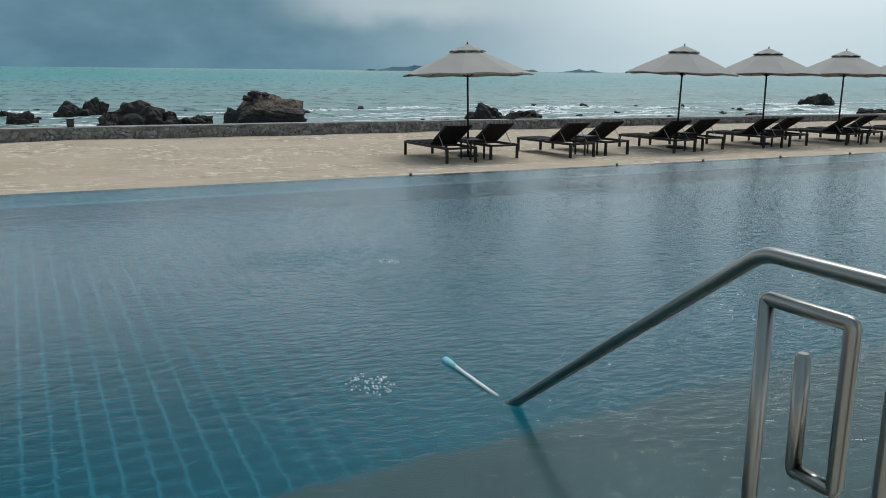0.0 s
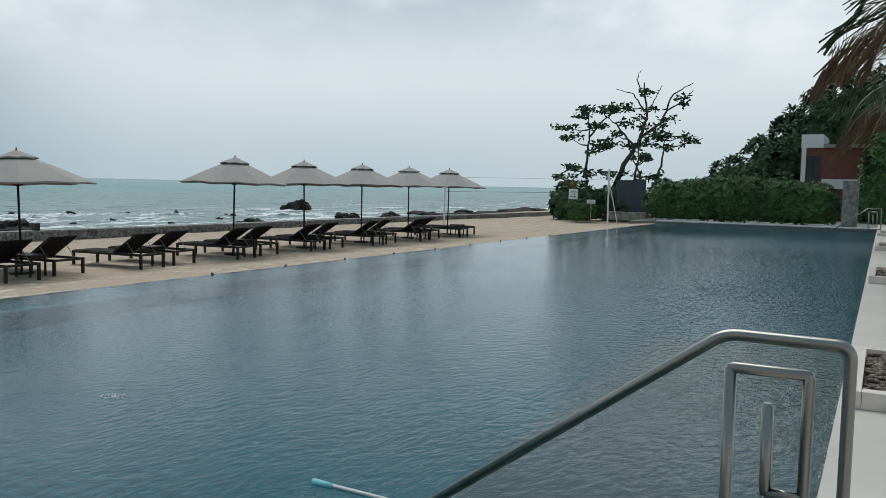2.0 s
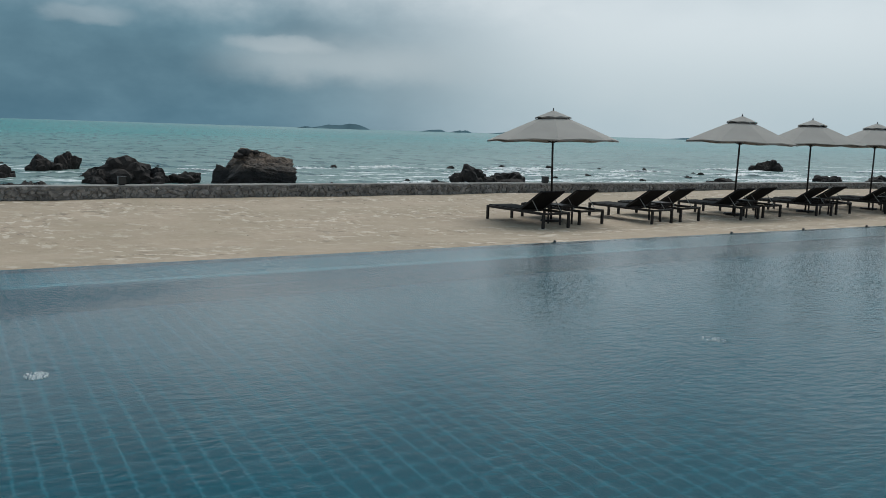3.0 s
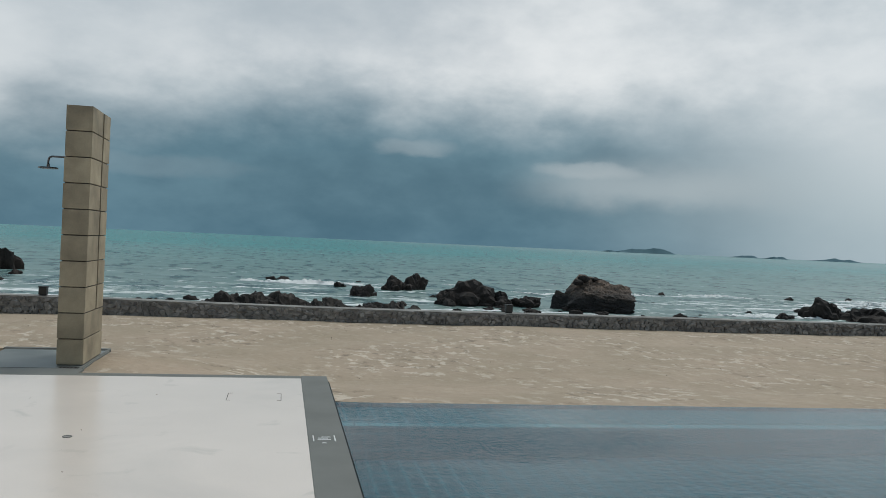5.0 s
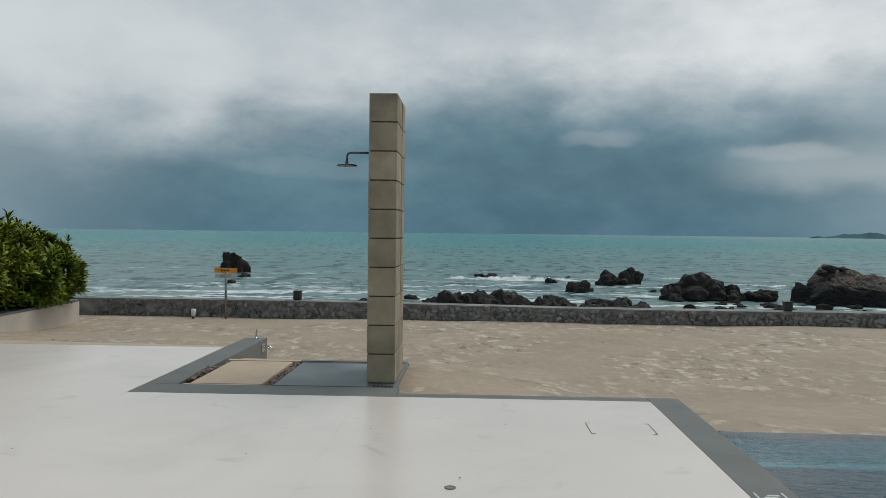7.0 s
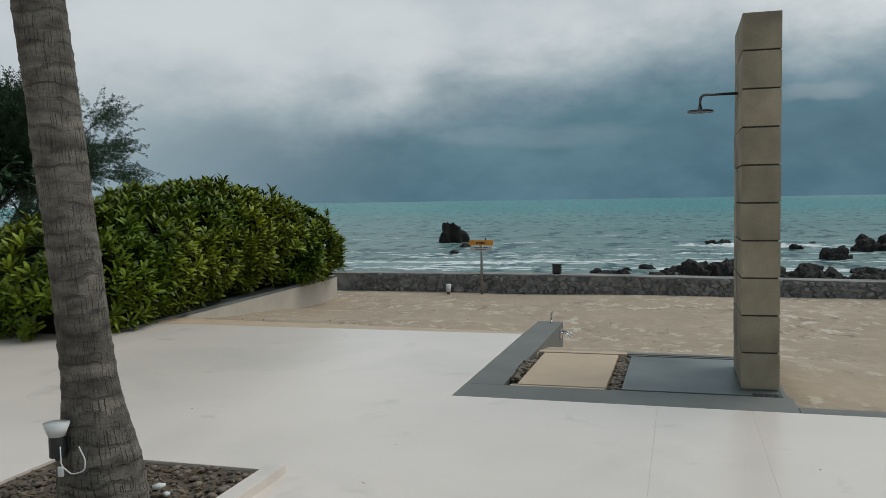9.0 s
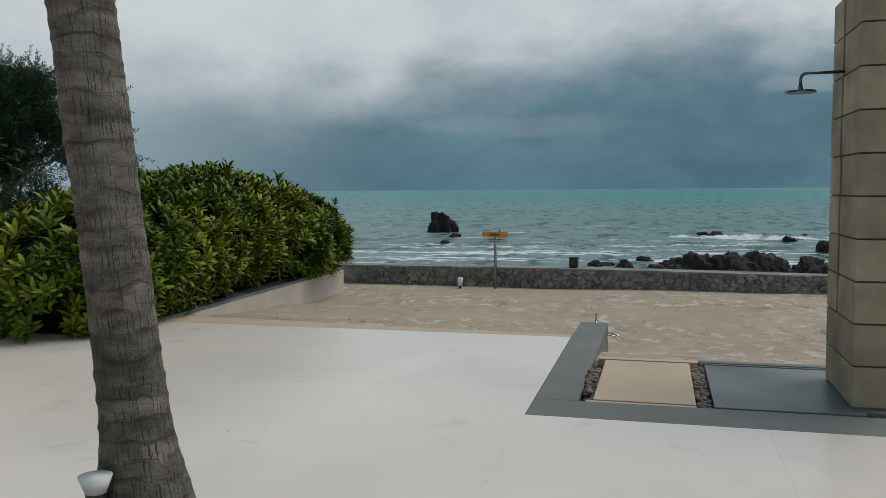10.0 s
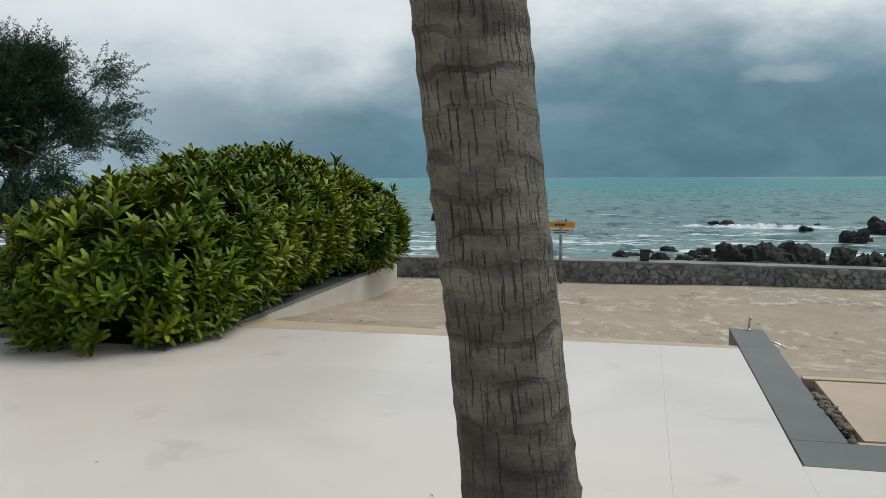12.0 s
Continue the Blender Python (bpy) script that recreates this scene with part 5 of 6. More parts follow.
almond_tree((47.0, 13.6, -0.3), "half-bare branching tree with grey limbs by the shore", [(0.20, [(-0.6, 0), (-0.4, 1.5), (0.4, 3.4), (1.1, 4.4), (1.4, 5.6), (1.2, 7.6)]), (0.12, [(0.6, 0), (0.9, 2.2), (1.1, 4.2)]), (0.09, [(1.2, 4.6), (2.3, 5.4), (2.8, 6.9), (3.9, 7.5)]), (0.07, [(0.8, 4.0), (-0.2, 5.2), (-0.9, 5.8)]),
            (0.05, [(1.3, 6.0), (0.6, 7.0), (-0.4, 7.3)]), (0.05, [(1.2, 6.8), (0.8, 7.8), (1.0, 8.3)]), (0.05, [(2.5, 6.0), (3.4, 6.5), (3.9, 7.1)]), (0.04, [(1.3, 5.8), (1.9, 6.8), (2.2, 7.4)])],
            [(-0.6, 5.9, 0.5), (0.1, 5.4, 0.5), (1.0, 5.5, 0.4), (1.6, 6.1, 0.4), (2.6, 5.5, 0.5), (3.2, 6.4, 0.5), (0.3, 6.3, 0.4), (1.4, 7.0, 0.3), (0.0, 4.6, 0.3), (1.4, 3.3, 0.5), (0.1, 2.6, 0.6), (1.2, 2.2, 0.7), (2.0, 2.4, 0.7)], 20, 5)
almond_tree((47.2, 11.7, -0.3), "small dark umbrella-shaped tree behind the hedge", [(0.12, [(0, 0), (0.1, 2.0), (0.4, 3.2), (0.5, 4.4)]), (0.08, [(-0.2, 0), (-0.9, 2.6), (-1.4, 3.8)])],
            [(0.3, 4.6, 0.7), (1.1, 4.5, 0.8), (1.9, 4.3, 0.6), (-0.4, 4.9, 0.6), (-0.9, 4.2, 0.7), (-1.4, 3.9, 0.5), (0.9, 4.0, 0.5), (-0.5, 3.4, 0.4)], 28, 23)
lobed(empty("shore_bush", (46.2, 16.2, -0.4), "dark leafy bush at the foot of the shore trees", "bush"), [(0, 0, 0.9, 1.0, 1.1, 1.2), (0, -1.2, 0.7, 0.9, 0.9, 1.0), (0.2, -3.0, 0.8, 0.9, 1.4, 1.2)], M_DARKLEAF, M_DARKLEAF, 420, 8, 0.28, 0.14)
tree("bushy_tree", (-24.3, 24.0, -0.35), "dark bushy tree with fine drooping twigs on the lawn", [((0.3, 0, 1), 1.9, 0.16), ((-0.5, 0.2, 1), 1.9, 0.16), ((0.9, -0.2, 0.8), 1.5, 0.12), ((-0.1, 0.3, 1), 2.1, 0.14), ((0.6, 0.3, 1), 1.9, 0.12), ((-0.9, 0.0, 0.8), 1.6, 0.12)], 3, M_TREELEAF, 24, 0.074, 0.20, 31, 0.0, 0.47, 0.2, 0.5, twigs=64)
tree("broadleaf_tree", (-26.5, 22.0, -0.1), "dark green broadleaf tree with open lower branches", [((0.25, -0.1, 1), 2.7, 0.16), ((-0.6, 0.1, 0.9), 2.4, 0.14), ((0.8, 0.0, 0.9), 2.2, 0.10), ((0.0, 0.3, 1), 2.6, 0.10)], 3, M_DARKLEAF, 60, 0.32, 0.45, 37, 0.05, 0.6, 0.3)


# ---------------------------------------------------------------- palm crowns
def frond(verts, faces, root, d, length, droop, leaflets, leaf_len, rng):
    side0 = d.cross(Vector((0, 0, 1))).normalized()
    p = root.copy()
    steps = leaflets
    spine = []
    for i in range(steps + 1):
        t = i / steps
        dd = (d * (1 - 0.35 * t) + Vector((0, 0, -1)) * droop * t * t * 1.6 + Vector((0, 0, 0.35)) * (1 - t)).normalized()
        p = p + dd * length / steps
        spine.append((p.copy(), dd))
    for i, (c, dd) in enumerate(spine):
        t = i / steps
        w = 0.035 * (1 - t) + 0.006
        if i < steps:
            c2 = spine[i + 1][0]
            k = len(verts)
            verts.extend([tuple(c - side0 * w), tuple(c + side0 * w), tuple(c2 + side0 * w * 0.9), tuple(c2 - side0 * w * 0.9)])
            faces.append((k, k + 1, k + 2, k + 3))
        if t < 0.12:
            continue
        ll = leaf_len * math.sin(math.pi * (0.15 + 0.8 * t)) * rng.uniform(0.85, 1.1)
        for s in (-1, 1):
            ld = (side0 * s * 0.75 + dd * 0.55 + Vector((0, 0, -0.75)) + 0.12 * Vector((rng.gauss(0, 1), rng.gauss(0, 1), rng.gauss(0, 1)))).normalized()
            leaf_quads(verts, faces, c, ld, dd, ll, 0.045, -0.06)


def crown(palm, top, n, length, seed, dry=2, leaf_len=0.75, aim=None, hang=0.0):
    rng = random.Random(seed)
    for k in range(n + dry):
        verts, faces = [], []
        a = 2.4 * k + rng.uniform(-0.2, 0.2)
        old = k >= n
        el = rng.uniform(-0.35, -0.1) if old else rng.uniform(-0.05, 0.9)
        d = Vector((math.cos(a) * math.cos(el), math.sin(a) * math.cos(el), math.sin(el)))
        if old and aim is not None:
            a = aim + (k - n - (dry - 1) / 2) * 0.35
            d = Vector((math.cos(a), math.sin(a), -0.12 - hang)).normalized()
        frond(verts, faces, Vector(top), d, length * rng.uniform(0.85, 1.1) * (0.66 if old and hang else 1.0), 1.1 if old else 0.85, 34, leaf_len, rng)
        raw("frond", verts, faces, M_DRYFROND if old else M_FROND, palm, label="brown dry frond" if old else "")


crown(palm_near, (-0.62, 0, 5.2), 12, 3.2, 3, 1, aim=radians(95), hang=1.2)


# ---------------------------------------------------------------- palm bed with its kerb and flood light
bed = empty("palm_bed", (0, 0, 0), "soil and pebble bed with a pale kerb round the palm", "planting bed")
part("soil", box(-8.78, 6.9, -0.05, -7.48, 8.66, 0.006), M_SOIL, bed)
part("kerb", box(-7.48, 6.8, -0.05, -7.38, 8.69, 0.055), M_DECK, bed, "pale screed kerb", bevel=0.006)
part("kerb", box(-8.81, 8.66, -0.05, -7.483, 8.69, 0.025), M_DECK, bed, bevel=0.004)
part("kerb", box(-8.81, 6.8, -0.05, -8.78, 8.657, 0.025), M_DECK, bed, bevel=0.004)
pebble_strip(bed, -8.76, -7.5, 7.1, 8.64, 0.006, 1000, 0.017)
pebble_strip(bed, -8.76, -7.5, 7.1, 8.64, 0.008, 160, 0.028)
lit_v, lit_f = [], []
for _ in range(420):
    a = random.uniform(0, 6.3)
    leaf_quads(lit_v, lit_f, Vector((random.uniform(-8.74, -7.53), random.uniform(7.0, 8.6), 0.018 + random.uniform(0, 0.014))), Vector((math.cos(a), math.sin(a), random.uniform(-0.1, 0.2))).normalized(), Vector((0, 0, 1)), random.uniform(0.03, 0.07), random.uniform(0.012, 0.03), 0.008)
raw("leaf_litter", lit_v, lit_f, M_LITTER, bed, kind="stuff")
for k in range(26):
    a, d = random.uniform(0, 6.3), random.uniform(0.25, 0.75)
    px, py = max(-8.7, min(-7.55, -7.9 + d * math.cos(a))), min(8.6, 7.9 + d * math.sin(a))
    bm = bmesh.new()
    bmesh.ops.create_icosphere(bm, subdivisions=1, radius=random.uniform(0.018, 0.034))
    for v in bm.verts:
        v.co = Vector((v.co.x * 1.3, v.co.y, v.co.z * 0.6))
    st = link("pebble", bm, M_WHITE if k % 9 == 0 else M_PEBBLE, None, "loose white pebble lying in the palm bed" if k % 9 == 0 else "loose brown pebble lying in the palm bed", True, "pebble", "loose pebbles")
    st.matrix_basis = pose(px, py, 0.026, 0, 0, random.uniform(0, 180))

lamp = empty("flood_light", (-8.02, 7.722, 0.345), "small black uplight with white bowl shade fixed to palm trunk", "garden lamp", rz=17.7)
part("housing", rod((0, 0, 0.0), (0, 0, 0.098), 0.036, 0.036, 18), M_BLACK, lamp, bevel=0.003)
part("shade", rod((0, 0, 0.095), (0, 0, 0.155), 0.036, 0.058, 28), M_WHITE, lamp, "white bowl shade", smooth=True)
part("stub", rod((0, 0, -0.016), (0, 0, 0.0), 0.012, 0.012, 10), M_BLACK, lamp)
part("bracket", box(-0.02, 0.02, 0.01, 0.05, 0.13, 0.085), M_BLACK, lamp, "black bracket against the trunk")
part("cable", tube(rounded([(0.028, -0.034, 0.055), (0.036, -0.052, -0.025), (0.080, -0.050, -0.068), (0.135, -0.045, -0.055), (0.140, -0.042, -0.005), (0.108, -0.030, 0.053)], 0.018), 0.0032, 6), M_WHITE, lamp, "white cable loop", smooth=True)
part("plug", box(0.022, -0.062, -0.075, 0.046, -0.044, -0.030), M_WHITE, lamp, bevel=0.005)


# ---------------------------------------------------------------- small things by the sea wall
sign = empty("warning_sign", (-9.24, 21.2, -0.47), "orange and white warning board on a grey post", "sign")
part("post", rod((0, 0, 0), (0, 0, 1.06), 0.028, 0.028, 12), M_STEEL, sign, smooth=True)
part("header", box(-0.25, -0.035, 1.02, 0.25, -0.02, 1.125), M_ORANGE, sign, "orange header board")
for x0, x1 in ((-0.10, -0.06), (-0.045, -0.01), (0.0, 0.04), (0.05, 0.075)):
    part("letter_bar", box(x0, -0.039, 1.05, x1, -0.036, 1.09), M_BLACK, sign)
part("board", box(-0.235, -0.033, 0.895, 0.235, -0.020, 0.995), mat("weathered_clear_panel", (0.55, 0.58, 0.58), 0.3, var=0.08, bump=0), sign, "pale faded lower board")
for x0, x1, z in ((-0.14, 0.02, 0.965), (0.04, 0.14, 0.968), (-0.12, 0.10, 0.925)):
    part("text_bar", box(x0, -0.037, z, x1, -0.034, z + 0.012), M_BLACK, sign)
# small black bar for an unidentified dark shape on the header
part("black_bar", box(0.08, -0.03, 1.11, 0.105, -0.015, 1.17), M_BLACK, sign)

spot = empty("beach_spotlight", (-9.93, 21.1, -0.48), "small white spotlight on a dark stake in sand", "garden lamp")
part("stake", rod((0, 0, 0), (0, 0, 0.08), 0.03, 0.025, 10), M_BLACK, spot)
part("head", rod((0, 0, 0.075), (0.01, -0.01, 0.23), 0.045, 0.055, 14), M_WHITE, spot, smooth=True)


def wall_lamp(x):
    w = empty("wall_lamp", (x, wall_line(x) + 0.27, -0.065 - wall_drop(x)), "dark box lamp standing on the sea wall", "wall lamp", "lamps on the sea wall")
    part("housing", box(-0.085, -0.085, 0.02, 0.085, 0.085, 0.19), M_BLACK, w, bevel=0.012)
    part("base", box(-0.07, -0.07, 0, 0.07, 0.07, 0.02), M_FRAME, w)
    part("lid", box(-0.095, -0.095, 0.19, 0.095, 0.095, 0.205), M_FRAME, w)
    return w


for lamp_x in (-7.77, 3.1, 15.95):
    wall_lamp(lamp_x)

tap = empty("garden_tap", (-6.80, 14.48, 0.002), "short chrome standing tap on the stone edging", "tap")
part("pipe", tube(rounded([(0, 0, 0), (0, 0, 0.10), (0.02, -0.02, 0.13)], 0.02), 0.011, 10), M_CHROME, tap, smooth=True)
part("flange", rod((0, 0, 0), (0, 0, 0.006), 0.025, 0.025, 14), M_CHROME, tap)
foot_tap = empty("foot_tap", (-6.672, 14.3, -0.16), "bent chrome foot-wash tap on the side wall", "tap")
part("spout", tube(rounded([(0, 0, 0.09), (0.09, -0.02, 0.09), (0.17, -0.04, 0.04)], 0.03), 0.009, 8), M_CHROME, foot_tap, smooth=True)
part("spout", tube(rounded([(0, 0.05, 0.06), (0.07, 0.05, 0.06), (0.13, 0.04, 0.0)], 0.03), 0.008, 8), M_CHROME, foot_tap, smooth=True)
part("plate", box(-0.002, -0.04, 0.0, 0.012, 0.09, 0.11), M_CHROME, foot_tap)

# markings and small covers on the terrace
mark = empty("depth_mark", (-2.13, 7.95, 0.003), "white painted depth mark on the grey coping", "marking")
for x0, x1, y0, y1 in ((-0.085, -0.075, -0.09, 0.09), (0.075, 0.085, -0.09, 0.09), (-0.05, 0.05, -0.045, -0.02), (-0.045, 0.03, -0.005, 0.015), (-0.02, 0.05, 0.03, 0.05), (-0.02, 0.01, -0.15, -0.13)):
    part("painted_bar", box(x0, y0, 0, x1, y1, 0.002), M_WHITE, mark)
mark2 = empty("depth_mark", (-2.15, 6.05, 0.003), "small white painted dashes on the coping", "marking")
for x0, x1, y0, y1 in ((-0.05, 0.02, -0.01, 0.005), (-0.06, 0.0, -0.12, -0.105)):
    part("painted_bar", box(x0, y0, 0, x1, y1, 0.002), M_WHITE, mark2)
cover = empty("access_cover", (-2.70, 9.58, 0.0), "flush access cover cut into the terrace", "cover")
for sx in (-1, 1):
    part("slit", box(sx * 0.245 - 0.003, -0.17, 0.0005, sx * 0.245 + 0.003, 0.17, 0.002), M_MORTAR, cover)
    for y in (-0.17, 0.17):
        part("slit", box(sx * 0.245 - 0.035 * (sx > 0), y - 0.003, 0.0005, sx * 0.245 + 0.035 * (sx < 0), y + 0.003, 0.002), M_MORTAR, cover)
for dx, dy, r in ((-2.84, 5.92, 0.055), (-3.96, 8.01, 0.03)):
    fd = empty("floor_drain", (dx, dy, 0.0), "small round grey drain cover set in the terrace", "drain", "terrace drains")
    part("plate", rod((0, 0, 0.0), (0, 0, 0.003), r, r * 0.97, 24), M_WALLMORTAR, fd)
    part("rim", tube([(r * math.cos(k * math.pi / 12), r * math.sin(k * math.pi / 12), 0.003) for k in range(25)], 0.004, 6), M_GREY, fd)
disc = empty("ground_light", (-12.0, 10.67, 0.0), "round white ground light on the terrace", "ground lamp")
part("rim", rod((0, 0, 0), (0, 0, 0.03), 0.15, 0.14, 32), M_WHITE, disc)
part("lens", rod((0, 0, 0.03), (0, 0, 0.036), 0.11, 0.10, 32), M_RENDERWALL, disc)


# small dark spotlights along the far edge of the pool, and scattered bits of debris
def edge_light(x):
    e = empty("edge_spotlight", (x, 10.67 - SKEW * (x - POOL_X0), -0.33), "small black spotlight at the sandy pool edge", "garden lamp", "lights along the pool edge")
    part("stake", rod((0, 0, 0), (0, 0, 0.06), 0.011, 0.011, 8), M_BLACK, e)
    part("head", rod((0, 0, 0.055), (0.006, -0.012, 0.105), 0.019, 0.024, 14), M_BLACK, e, smooth=True)
    return e


for k in range(11):
    if k != 1:
        edge_light(7.22 + 1.94 * k)


def debris(name, label, n, x0, x1, y0, y1, height, size, rng):
    verts, faces = [], []
    for _ in range(n):
        x, y = rng.uniform(x0, x1), y0 + (y1 - y0) * rng.random() ** 0.6
        a = rng.uniform(0, 6.3)
        leaf_quads(verts, faces, Vector((x, y, height(x, y) + 0.006)), Vector((math.cos(a), math.sin(a), rng.uniform(0.0, 0.35))).normalized(), Vector((0, 0, 1)), size * rng.uniform(0.5, 1.6), size * rng.uniform(0.3, 0.6), size * 0.15)
    return raw(name, verts, faces, M_LITTER, None, False, label, "debris", "stuff")


drng = random.Random(77)
debris("beach_debris", "dry leaves and seaweed bits strewn on the sand", 260, -11.5, 24.0, 13.0, 21.3, sand_height, 0.05, drng)
debris("leaf_debris", "few dry leaf bits fallen on the terrace", 16, -11.0, -3.0, 5.5, 10.4, lambda x, y: 0.0, 0.022, drng)


# ---------------------------------------------------------------- islands on the horizon
def island(x0, x1, y, top, seed):
    bm = bmesh.new()
    n = 40
    front, back = [], []
    for i in range(n + 1):
        t = i / n
        env = min(1.0, 4 * t, 4 * (1 - t)) ** 0.6
        h = max(0.2, env * (top + 1.7) * (0.72 + 0.5 * noise.noise((seed, t * 4.0, 0)) + 0.12 * noise.noise((seed, t * 14.0, 2))))
        x = x0 + (x1 - x0) * t
        front.append((bm.verts.new((x, y, -1.8)), bm.verts.new((x, y + 20, -1.75 + h)), bm.verts.new((x, y + 90, -1.8))))
    for a, b in zip(front, front[1:]):
        bm.faces.new((a[0], b[0], b[1], a[1]))
        bm.faces.new((a[1], b[1], b[2], a[2]))
    return link("island", bm, M_ISLAND, None, "low hazy wooded island on the sea horizon", False, "island")


for x0, x1, top, seed in ((1012, 1200, 17, 1), (978, 1000, 5, 2), (1412, 1484, 9, 3), (1537, 1588, 9.5, 4), (1703, 1862, 9, 5)):
    island(x0, x1, 2400, top, seed * 3.3)
island(2050, 2800, 1900, 22, 31.0)


# ---------------------------------------------------------------- breaking waves
def breaker(x, y, length, width, height, seed, rz=0.0):
    bm = bmesh.new()
    n, m = 60, 8
    rows = []
    for i in range(n + 1):
        t = i / n
        env = math.sin(math.pi * t) ** 0.6
        row = []
        for j in range(m + 1):
            u = j / m - 0.5
            w = width * env * (0.8 + 0.9 * noise.noise((seed, t * 11, j * 0.7)))
            px = (t - 0.5) * length
            py = u * w + 1.6 * width * noise.noise((seed + 4, t * 3.0, 0.0)) + 0.5 * width * noise.noise((seed + 6, t * 9.0, 0.0))
            pz = 0.75 * height * env * (1 - 4 * u * u) * (0.25 + 1.5 * abs(noise.noise((seed + 9, t * 22, u * 6)))) - 0.05
            row.append(bm.verts.new((px, py, pz)))
        rows.append(row)
    for a, b in zip(rows, rows[1:]):
        for j in range(m):
            bm.faces.new((a[j], b[j], b[j + 1], a[j + 1]))
    ob = link("wave_crest", bm, M_FOAM, None, "white breaking wave crest near the shore", True, "wave", "breaking waves")
    ob.matrix_basis = pose(x, y, -1.75, 0, 0, rz)
    return ob


for x, y, l, w, h, r in ((0.5, 62.5, 6.2, 1.3, 0.32, 2), (-16.5, 66.0, 2.5, 0.6, 0.15, 0), (-11, 78, 2.2, 0.6, 0.15, 0), (-15.5, 45.2, 8, 1.5, 0.13, 1), (-1.2, 60.5, 10, 1.7, 0.42, -2), (-4, 54.0, 7, 1.0, 0.14, 2), (-19, 50, 8, 0.8, 0.12, 0),
                         (23, 60, 5, 1.0, 0.28, 4), (31, 62, 6, 1.2, 0.30, 3), (36, 54, 7, 1.2, 0.30, 5), (29, 49, 6, 0.8, 0.15, 0), (44, 60, 9, 1.4, 0.35, 4), (46, 50, 8, 1.0, 0.22, 2), (54, 56, 9, 1.3, 0.35, 3), (62, 52, 10, 1.2, 0.3, 2),
                         (70, 60, 9, 1.4, 0.35, 0), (40, 44, 9, 0.9, 0.14, 1), (56, 45, 10, 0.9, 0.14, 0), (17, 52, 4, 0.7, 0.15, 0), (11, 66, 3, 0.6, 0.2, 0), (74, 48, 10, 1.0, 0.2, 0), (90, 56, 12, 1.4, 0.35, 0), (-30, 50, 10, 0.9, 0.12, 0)):
    breaker(x, y, l, w, h, x * 1.7 + y, r)
for k in range(26):
    bx = 14 + 62 * ((k * 0.381966) % 1.0)
    breaker(bx, 36 + 26 * ((k * 0.7549) % 1.0), random.uniform(4, 11), random.uniform(0.7, 1.9), random.uniform(0.12, 0.34), 200 + k * 3.1, random.uniform(-4, 5))
for k in range(9):
    breaker(-24 + 5.1 * k, random.uniform(29, 42), random.uniform(3, 8), random.uniform(0.5, 1.0), 0.07, 300 + k * 2.3, random.uniform(-9, 9))


# ---------------------------------------------------------------- rubble of the sea wall
def stone_mesh(k):
    rng = random.Random(100 + k)
    bm = bmesh.new()
    n = 7
    ring0 = [(0.5 * math.cos(2 * math.pi * i / n + rng.uniform(-0.25, 0.25)), 0.5 * math.sin(2 * math.pi * i / n + rng.uniform(-0.25, 0.25))) for i in range(n)]
    rows = []
    for sc, d in ((1.0, 0.05), (0.98, -0.02), (0.78, -0.05)):
        rows.append([bm.verts.new((max(-0.5, min(0.5, 1.15 * x * sc)), d + rng.uniform(-0.006, 0.006), max(-0.5, min(0.5, 1.15 * z * sc)))) for x, z in ring0])
    for a, b in zip(rows, rows[1:]):
        for i in range(n):
            bm.faces.new((a[i], a[(i + 1) % n], b[(i + 1) % n], b[i]))
    bm.faces.new(rows[-1])
    bmesh.ops.recalc_face_normals(bm, faces=bm.faces)
    me = bpy.data.meshes.new("stone")
    bm.to_mesh(me)
    bm.free()
    me.materials.append(M_STONE)
    return me


STONES = [stone_mesh(k) for k in range(12)]
far_v, far_f, laid = [], [], 0
srng = random.Random(9)
for row, (zc, hh) in enumerate(((-0.43, 0.12), (-0.335, 0.12), (-0.24, 0.115), (-0.15, 0.10))):
    x = -12.4 + 0.1 * row
    while x < 44:
        w = srng.choice((srng.uniform(0.07, 0.15), srng.uniform(0.12, 0.30)))
        me = STONES[srng.randrange(12)]
        low = 1.0 - wall_drop(x) / 0.41
        m = Matrix.LocRotScale((x + w / 2, wall_line(x) + 0.066 + srng.uniform(-0.022, 0.012), -0.48 + (zc + 0.48) * low + srng.uniform(-0.03, 0.03) * low), Euler((0, srng.uniform(-0.35, 0.35), 0)), (w * 0.98, 1.0, low * hh * srng.uniform(0.75, 1.25)))
        if -9 < x < 5 and laid < 300:
            ob = new("stone", me)
            ob.matrix_basis, ob.parent = m, wall
            laid += 1
        else:
            k = len(far_v)
            far_v += [tuple(m @ v.co) for v in me.vertices]
            far_f += [[k + i for i in p.vertices] for p in me.polygons]
        x += w + 0.015
raw("stones", far_v, far_f, M_STONES, wall, kind="stuff")


# ---------------------------------------------------------------- the far end of the pool
lobed(empty("clipped_hedge", (42.0, 5.9, -0.05), "long dark clipped hedge at the end of the pool", "hedge"),
      [(0.3, -2.9 + 0.98 * k, 0.72 + 0.04 * (k % 3) + (0.22 if k in (3, 4) else 0.0), 0.95, 1.0, 1.12) for k in range(8)], M_HEDGE, M_HEDGE, 5200, 8, 0.13, 0.06)
slope = empty("wooded_slope", (58, 1.7, -0.4), "dark wooded slope of tall shoreline trees", "trees")
